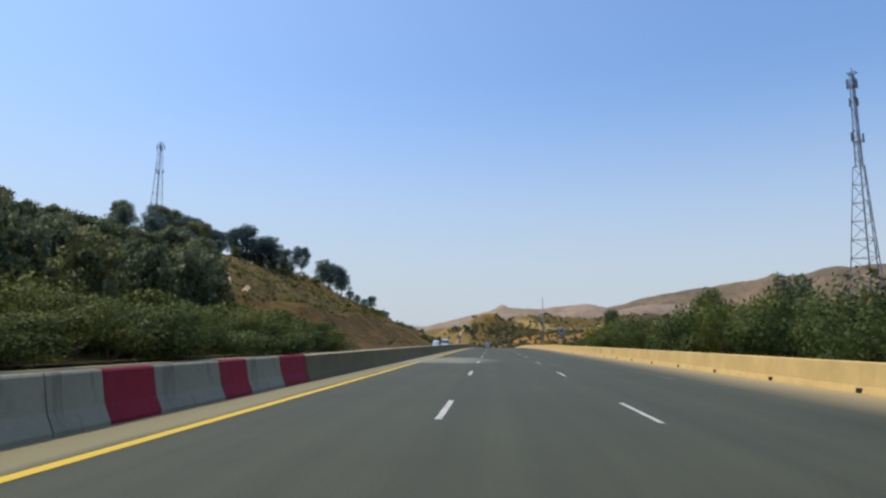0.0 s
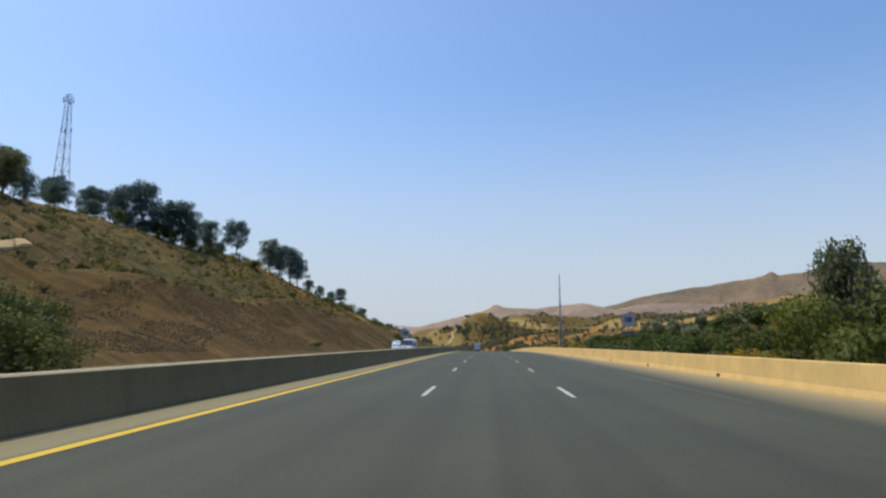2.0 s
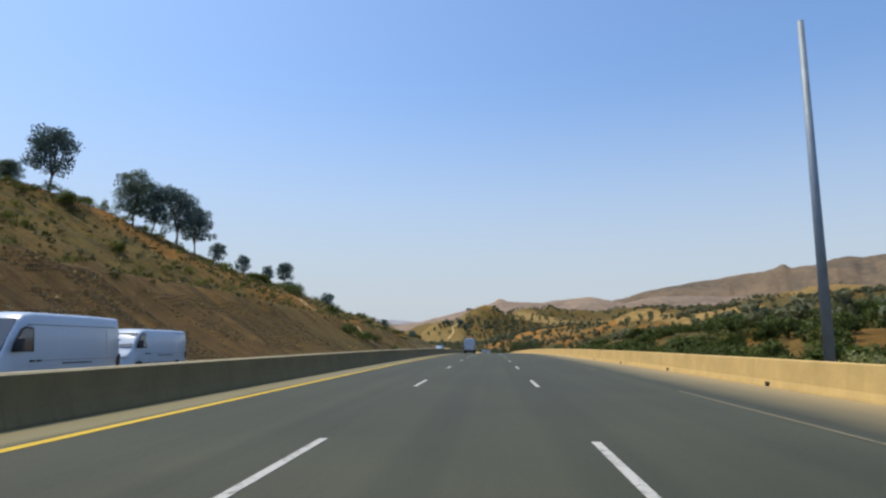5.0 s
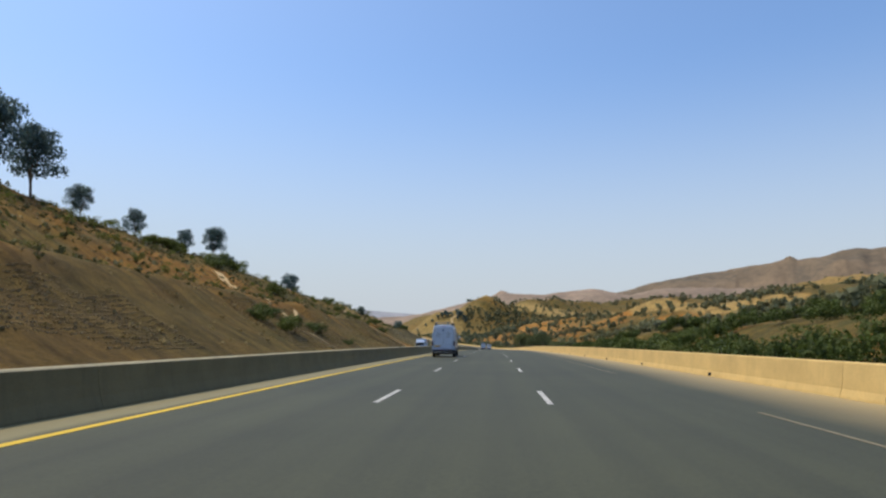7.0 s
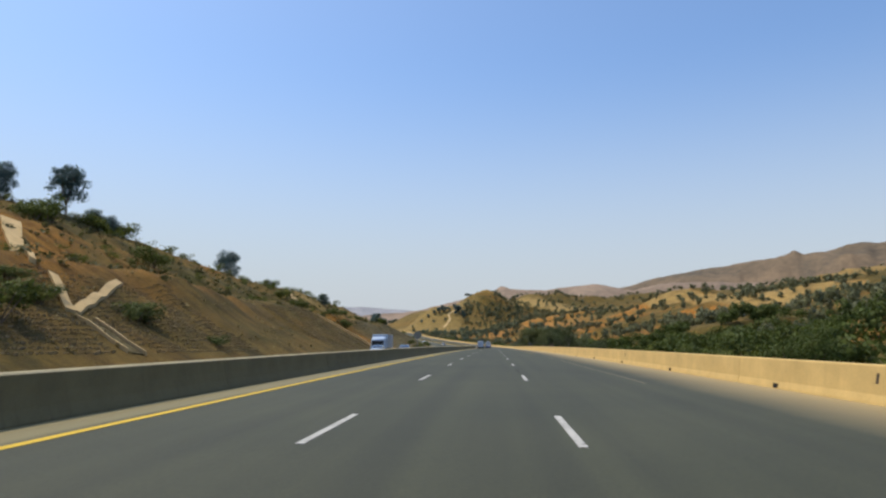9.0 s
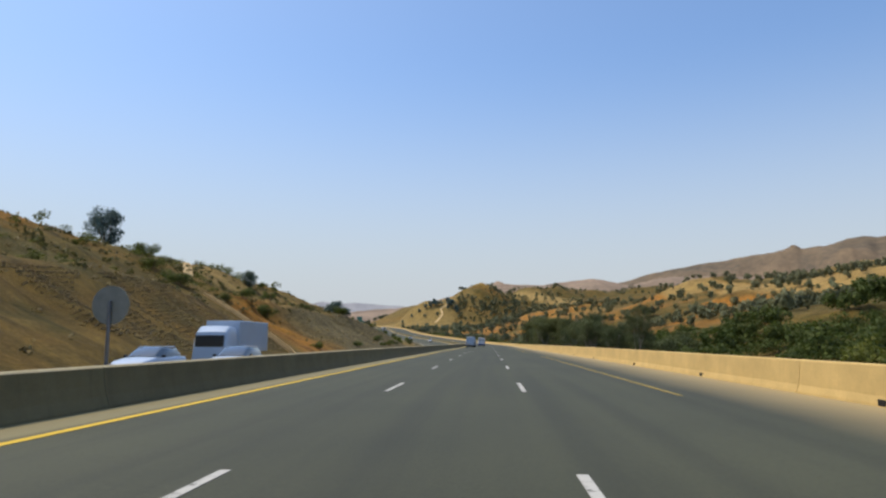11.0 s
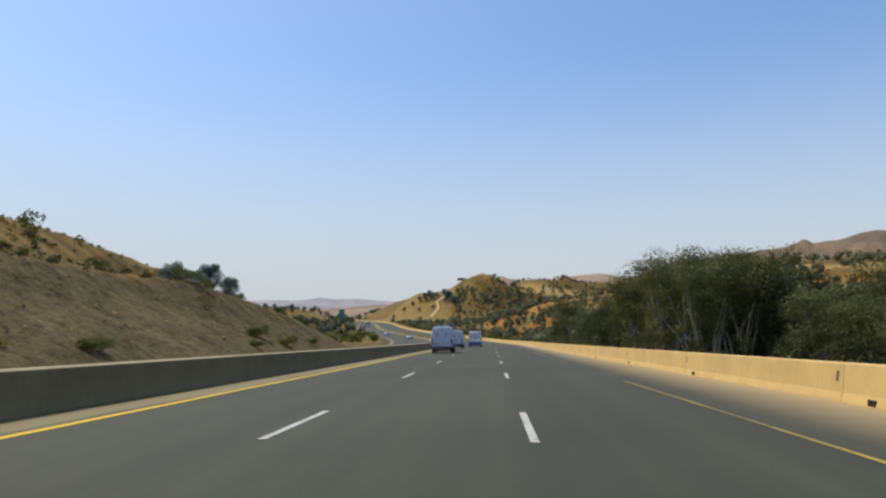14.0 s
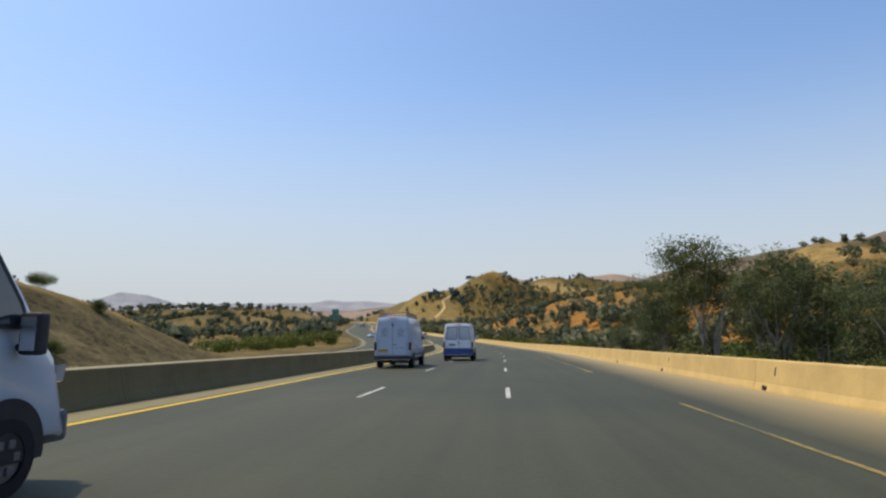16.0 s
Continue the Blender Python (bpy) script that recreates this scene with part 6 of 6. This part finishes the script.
    for s in (-1, 1):
        out = [(s * 0.007, 0.66), (s * (hw - 0.20), 0.66), (s * (hw - 0.20), 1.40), (s * (hw - 0.11), 1.44), (s * (hw - 0.24), zt), (s * 0.007, zt)]
        b = bmesh.new()
        prism(b, out, "y", -0.016, 0.02)
        door = part("rear_door", b, paint, root)
        b = bmesh.new()
        prism(b, [(s * (hw - 0.204), 0.66), (s * (hw - 0.196), 0.66), (s * (hw - 0.196), 1.40), (s * (hw - 0.204), 1.40)], "y", -0.019, 0.0)
        prism(b, [(s * (hw - 0.115), 1.44), (s * (hw - 0.107), 1.44), (s * (hw - 0.237), zt), (s * (hw - 0.245), zt)], "y", -0.019, 0.0)
        part("door_gap", b, PLASTIC, door)
        if rear_windows:
            o = [(s * 0.09, 1.50), (s * 0.14, 1.45), (s * (hw - 0.28), 1.45), (s * (hw - 0.23), 1.50), (s * (hw - 0.30), zt - 0.12), (s * (hw - 0.35), zt - 0.07), (s * 0.14, zt - 0.07), (s * 0.09, zt - 0.12)]
            b = bmesh.new()
            cx, cz = sum(p[0] for p in o) / 8, sum(p[1] for p in o) / 8
            prism(b, [(cx + (p[0] - cx) * 1.13, cz + (p[1] - cz) * 1.09) for p in o], "y", -0.021, -0.014)
            part("window_seal", b, PLASTIC, door)
            b = bmesh.new()
            prism(b, o, "y", -0.026, -0.014)
            part("rear_window", b, REAR_GLASS, door, "pale reflecting rear window")
        else:
            o = [(s * 0.10, 1.36), (s * (hw - 0.2), 1.36), (s * (hw - 0.28), 2.02), (s * 0.10, 2.02)]
            b = bmesh.new()
            prism(b, o, "y", -0.024, -0.014)
            part("pressed_panel", b, paint, door)
        for z in (0.80, 1.72):
            b = boxes((min(s * (hw - 0.13), s * (hw - 0.02)), max(s * (hw - 0.13), s * (hw - 0.02)), -0.035, 0.01, z, z + 0.07), bevel=0.012)
            part("hinge", b, paint, door)
        if marked:
            n = 36
            cx, cz, rr = s * 0.40, 1.78, 0.155
            b = bmesh.new()
            rings = [[b.verts.new((cx + math.cos(k * math.tau / n) * q, yy, cz + math.sin(k * math.tau / n) * q)) for k in range(n)] for q, yy in ((rr, -0.030), (rr * 0.88, -0.030))]
            for k in range(n):
                b.faces.new((rings[0][k], rings[0][(k + 1) % n], rings[1][(k + 1) % n], rings[1][k]))
            for q in range(3):
                a0 = math.pi / 2 + q * math.tau / 3
                p0, p1, p2 = (cx + math.cos(a0) * rr * 0.9, cz + math.sin(a0) * rr * 0.9), (cx + math.cos(a0 + 1.05) * rr * 0.13, cz + math.sin(a0 + 1.05) * rr * 0.13), (cx + math.cos(a0 - 1.05) * rr * 0.13, cz + math.sin(a0 - 1.05) * rr * 0.13)
                b.faces.new([b.verts.new((p[0], -0.0305, p[1])) for p in (p0, p1, (cx, cz), p2)])
            part("round_mark", b, DARK_INK, door, "dark round mark on the door")
            part("writing_bar", boxes((cx - 0.2, cx + 0.045, -0.0305, -0.024, 1.545, 1.58), (cx + 0.065, cx + 0.2, -0.0305, -0.024, 1.545, 1.58)), LETTER_GREY, door, "grey bars of unreadable writing")
    part("door_seam", boxes((-0.007, 0.007, -0.012, 0.02, 0.66, zt)), PLASTIC, root)
    part("handle", boxes((0.02, 0.2, -0.05, -0.015, 1.14, 1.17), bevel=0.008), CHROME, root, "bright rear door handle")
    part("rear_bumper", boxes((-hw - 0.01, hw + 0.01, -0.10, 0.14, 0.42, 0.60), bevel=0.03), band or PLASTIC, root)
    part("bumper_step", boxes((-hw + 0.02, hw - 0.02, -0.14, -0.10, 0.40, 0.425)), CHROME, root, "bright step edge")
    part("underbody", boxes((-hw + 0.2, hw - 0.2, 0.3, L - 0.4, 0.24, 0.46)), PLASTIC, root)
    part("tow_bar", boxes((-0.05, 0.05, -0.16, 0.4, 0.34, 0.40), bevel=0.01), PLASTIC, root)
    lamp = part("brake_lamp", boxes((-0.2, 0.2, -0.03, 0.03, H - 0.085, H - 0.05), bevel=0.008), RED_TAPE, root, "red high brake lamp")
    if marked:
        b = boxes((-0.70, -0.24, -0.045, -0.018, 0.80, 0.93), bevel=0.006)
        plate = part("number_plate", b, PLATE_YELLOW, root, "yellow rear plate")
        part("writing_bars", boxes(*[(-0.66 + k * 0.09, -0.66 + k * 0.09 + 0.06, -0.049, -0.044, 0.845, 0.885) for k in range(4)]), DARK_INK, plate)
        part("country_strip", boxes((-0.255, -0.23, -0.049, -0.02, 0.80, 0.93)), BLUE_PAINT, plate)
        bar = part("marker_strip", boxes((-hw + 0.13, hw - 0.13, -0.026, -0.014, 0.62, 0.655)), WHITE_PAINT, root, "white strip with red slanted stripes")
        b = bmesh.new()
        for k in range(13):
            x0 = -hw + 0.16 + k * 0.125
            prism(b, [(x0, 0.62), (x0 + 0.06, 0.62), (x0 + 0.03, 0.655), (x0 - 0.03, 0.655)], "y", -0.030, -0.024)
        part("stripes", b, RED_TAPE, bar, "red slanted stripes")
        part("strap", boxes((-0.04, 0.04, -0.04, -0.012, 2.02, 2.18), bevel=0.01), BLUE_PAINT, root, "dark blue strap on the door seam")
        part("marker_lamp", boxes((-0.655, -0.605, -0.03, -0.012, 2.12, 2.18)), ORANGE_LENS, root, "small orange marker")
        part("model_bars", boxes((0.12, 0.28, -0.022, -0.014, 0.985, 1.01), (0.38, 0.64, -0.022, -0.014, 0.985, 1.01)), LETTER_GREY, root, "grey bars of unreadable writing")
    elif rear_windows:
        part("number_plate", boxes((-0.62, -0.2, -0.03, -0.014, 1.02, 1.13), bevel=0.006), TRIM, root, "grey plate with unreadable writing")
        part("lock", boxes((-0.03, 0.05, -0.04, -0.014, 1.20, 1.28), bevel=0.01), PLASTIC, root, "dark round lock")
    if band:
        b = bmesh.new()
        prism(b, [(-hw + 0.02, 0.60), (hw - 0.02, 0.60), (hw - 0.02, 0.84), (-hw + 0.02, 0.84)], "y", -0.034, -0.012)
        part("painted_band", b, band, root, "dark blue band along the bottom")
        for s in (-1, 1):
            side("painted_band", [(0.02, 0.50), (0.02, 0.84), (L - 0.5, 0.84), (L - 0.5, 0.50)], band, s, 0.012, "dark blue band along the bottom")
    if rack:
        x0 = hw - 0.22
        for s in (-1, 1):
            b = bmesh.new()
            tube(b, (s * x0, 0.15, H + 0.22), (s * x0, L - 2.1, H + 0.22), 0.02, n=8)
            tube(b, (s * x0, L - 2.1, H + 0.22), (s * x0, L - 2.0, H + 0.05), 0.02, n=8)
            part("upper_rail", b, STEEL, root)
            b = bmesh.new()
            tube(b, (s * x0, 0.15, H + 0.07), (s * x0, L - 2.0, H + 0.07), 0.025, n=8)
            part("lower_rail", b, PLASTIC, root)
            for k in range(9):
                y = 0.2 + k * (L - 2.35) / 8
                b = bmesh.new()
                tube(b, (s * x0, y, H - 0.03), (s * x0, y, H + 0.22), 0.018, n=6)
                part("rail_post", b, PLASTIC, root)
        for k in range(13):
            y = 0.2 + k * (L - 2.3) / 12
            part("roof_slat", boxes((-x0, x0, y, y + 0.07, H + 0.06, H + 0.085)), CHROME, root)
        b = bmesh.new()
        tube(b, (-x0, 0.15, H + 0.22), (x0, 0.15, H + 0.22), 0.02, n=8)
        part("end_rail", b, STEEL, root)
    wheels(root, hw, (1.02, L - 0.86))
    return root


def ride(x, y, turn=0.0, back=False):
    g = slope_turn(y)
    return pose(x, y, float(road_z(y)) + (float(drop(y)) if back else 0.0), -g if back else g, 0, turn)


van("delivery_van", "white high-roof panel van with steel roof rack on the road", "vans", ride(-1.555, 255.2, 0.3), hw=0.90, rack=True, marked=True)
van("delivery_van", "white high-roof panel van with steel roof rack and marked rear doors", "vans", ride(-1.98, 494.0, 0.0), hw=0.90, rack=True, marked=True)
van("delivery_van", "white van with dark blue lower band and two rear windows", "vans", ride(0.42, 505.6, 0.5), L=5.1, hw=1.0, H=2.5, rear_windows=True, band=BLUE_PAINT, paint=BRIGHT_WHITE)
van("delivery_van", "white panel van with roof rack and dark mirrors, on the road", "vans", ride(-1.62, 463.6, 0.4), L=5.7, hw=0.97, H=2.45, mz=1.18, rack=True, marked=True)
van("delivery_van", "white high-roof van on the opposite carriageway", "vans", ride(-11.6, 169.0, 180, True), L=5.6, hw=1.0, H=2.5)
van("delivery_van", "white van on the opposite carriageway", "vans", ride(-15.2, 181.0, 180, True), L=5.4, hw=0.98, H=2.3)


def car(label, m, paint):
    root = empty("car", label, "car", "cars on the opposite carriageway", m)
    L, hw = 4.2, 0.85
    bm = bmesh.new()
    hull(bm, [(0, 0.45, 0.85, hw - 0.1, hw - 0.08, hw - 0.15), (0.08, 0.32, 0.95, hw - 0.02, hw, hw - 0.1), (0.9, 0.26, 1.0, hw, hw, hw - 0.08), (3.0, 0.26, 0.96, hw, hw, hw - 0.08), (3.9, 0.28, 0.80, hw - 0.04, hw - 0.02, hw - 0.12), (4.15, 0.36, 0.64, hw - 0.14, hw - 0.12, hw - 0.25)])
    shaded(part("body", bm, paint, root))
    bm = bmesh.new()
    hull(bm, [(0.35, 0.9, 1.0, hw - 0.1, hw - 0.12, hw - 0.2), (0.75, 0.9, 1.38, hw - 0.1, hw - 0.14, hw - 0.26), (2.1, 0.9, 1.42, hw - 0.1, hw - 0.14, hw - 0.26), (2.85, 0.9, 1.0, hw - 0.1, hw - 0.14, hw - 0.2)])
    shaded(part("cabin_glass", bm, GLASS, root))
    part("roof", boxes((-hw + 0.3, hw - 0.3, 0.75, 2.05, 1.405, 1.46), bevel=0.02), paint, root)
    for s in (-1, 1):
        part("headlamp", boxes((min(s * 0.45, s * 0.72), max(s * 0.45, s * 0.72), 4.02, 4.14, 0.58, 0.70), bevel=0.02), LENS_CLEAR, root)
        part("tail_lamp", boxes((min(s * 0.5, s * 0.76), max(s * 0.5, s * 0.76), -0.015, 0.06, 0.72, 0.86), bevel=0.02), TAIL_RED, root)
        part("mirror", boxes((min(s * 0.86, s * 1.0), max(s * 0.86, s * 1.0), 2.45, 2.6, 0.95, 1.08), bevel=0.02), PLASTIC, root)
    wheels(root, hw, (0.78, 3.32), 0.30, 0.19)
    return root


car("white saloon car on the opposite carriageway", ride(-10.0, 352.0, 180, True), WHITE_PAINT)
car("white hatchback on the opposite carriageway", ride(-13.4, 350.0, 180, True), WHITE_PAINT)
car("silver car on the opposite carriageway", ride(float(road_x(640)) - 11.0, 640.0, 172, True), GREY_PAINT)
car("white car on the opposite carriageway", ride(float(road_x(690)) - 13.5, 690.0, 166, True), WHITE_PAINT)


def truck(label, m, cab_mat, load_mat):
    root = empty("truck", label, "truck", m=m)
    bm = bmesh.new()
    hull(bm, [(5.6, 0.6, 2.6, 1.1, 1.12, 1.02), (6.6, 0.5, 2.7, 1.15, 1.15, 1.0), (7.25, 0.5, 2.3, 1.15, 1.13, 1.0), (7.4, 0.5, 1.3, 1.12, 1.1, 1.0)])
    shaded(part("cab", bm, cab_mat, root))
    part("windscreen", boxes((-0.95, 0.95, 7.26, 7.44, 1.35, 2.1), bevel=0.03), GLASS, root)
    part("load_box", boxes((-1.2, 1.2, 0, 5.4, 1.0, 3.1), bevel=0.04), load_mat, root)
    part("chassis", boxes((-0.5, 0.5, 0.1, 7.2, 0.6, 1.0)), PLASTIC, root)
    wheels(root, 1.1, (1.2, 6.4), 0.48, 0.28)
    return root


truck("white truck with pale load box on the opposite carriageway", ride(-15.4, 366.0, 180, True), WHITE_PAINT, WHITE_PAINT)
truck("small pale truck on the far bend", ride(float(road_x(905)) - 12.0, 905.0, 170, True), GREY_PAINT, GREY_PAINT)


# ---------------------------------------------------------------- writing sprayed on the barrier
SPRAY = simple("faded_spray_paint", (0.075, 0.045, 0.020), 0.85, vary=0.4, scale=6)


def scrawl(y0, y1, n, seed):
    """Unreadable brown strokes sprayed on the sunlit face of the barrier."""
    r = random.Random(seed)
    for k in range(n):
        y = y0 + (y1 - y0) * (k + r.uniform(0.2, 0.8)) / n
        z = float(road_z(y)) + r.uniform(0.47, 0.55)
        bm = bmesh.new()
        h = r.uniform(0.13, 0.21)
        for j in range(r.choice((1, 2, 3))):
            off = 0.10 * j + r.uniform(-0.02, 0.02)
            box(bm, -0.004, 0.004, off - 0.03, off + 0.03, -h, h * r.uniform(0.6, 1.0), turn=pose(0, 0, 0, r.uniform(-28, 28), 8.0, 0))
        ob = part("sprayed_bar", bm, SPRAY, right_barrier, "brown sprayed bar")
        ob.matrix_basis = pose(10.203, y, z)


scrawl(50.2, 51.2, 2, 1)
scrawl(54.8, 56.6, 4, 2)
scrawl(58.0, 60.0, 4, 5)
scrawl(61.8, 64.2, 4, 3)
scrawl(66.0, 68.4, 3, 4)
for y in [267.0, 275.9, 112.9, 300.5] + [368.0 + 10.2 * k for k in range(15)]:
    bm = bmesh.new()
    box(bm, -0.004, 0.004, -0.05, 0.05, -0.11, 0.11, turn=pose(0, 0, 0, 6, 8.0, 0))
    ob = part("rust_stain", bm, simple("rust_stain", (0.10, 0.07, 0.04), 0.9), right_barrier)
    ob.matrix_basis = pose(10.203, y, float(road_z(y)) + 0.52)


# ---------------------------------------------------------------- cracks in the asphalt
TAR = simple("tar_in_cracks", (0.012, 0.012, 0.011), 0.8)


def crack(points, width, seed):
    """A thin tarred crack that wanders over the carriageway."""
    r = random.Random(seed)
    verts, faces = [], []
    line = []
    for (xa, ya), (xb, yb) in zip(points[:-1], points[1:]):
        n = max(2, int(math.hypot(xb - xa, yb - ya) / 0.16))
        line += [(xa + (xb - xa) * k / n + r.gauss(0, 0.022), ya + (yb - ya) * k / n + r.gauss(0, 0.022)) for k in range(n)]
    for k, (x, y) in enumerate(line):
        w = width * r.uniform(0.25, 1.0)
        z = float(road_z(y)) + 0.0125
        verts += [(x - w, y, z), (x + w, y, z), (x + w, y, z - 0.008), (x - w, y, z - 0.008)]
        if k:
            a = 4 * (k - 1)
            faces += [(a + j, a + 4 + j, a + 4 + (j + 1) % 4, a + (j + 1) % 4) for j in range(4)]
    ob = mesh_object("crack", verts, faces, TAR, road, "thin dark tarred crack")
    return ob


crack([(3.53, 453.6), (3.47, 454.6), (3.54, 455.8), (3.46, 456.9)], 0.013, 1)
crack([(1.55, 450.6), (1.72, 451.3), (1.80, 452.0)], 0.012, 2)
crack([(-0.03, 453.4), (0.03, 454.6), (-0.02, 456.0)], 0.008, 3)
crack([(3.80, 366.7), (3.66, 367.4), (3.56, 367.9)], 0.022, 4)
crack([(3.54, 353.2), (3.47, 354.4), (3.53, 355.4)], 0.011, 5)
crack([(3.46, 289.2), (3.53, 290.2), (3.48, 291.2)], 0.010, 6)
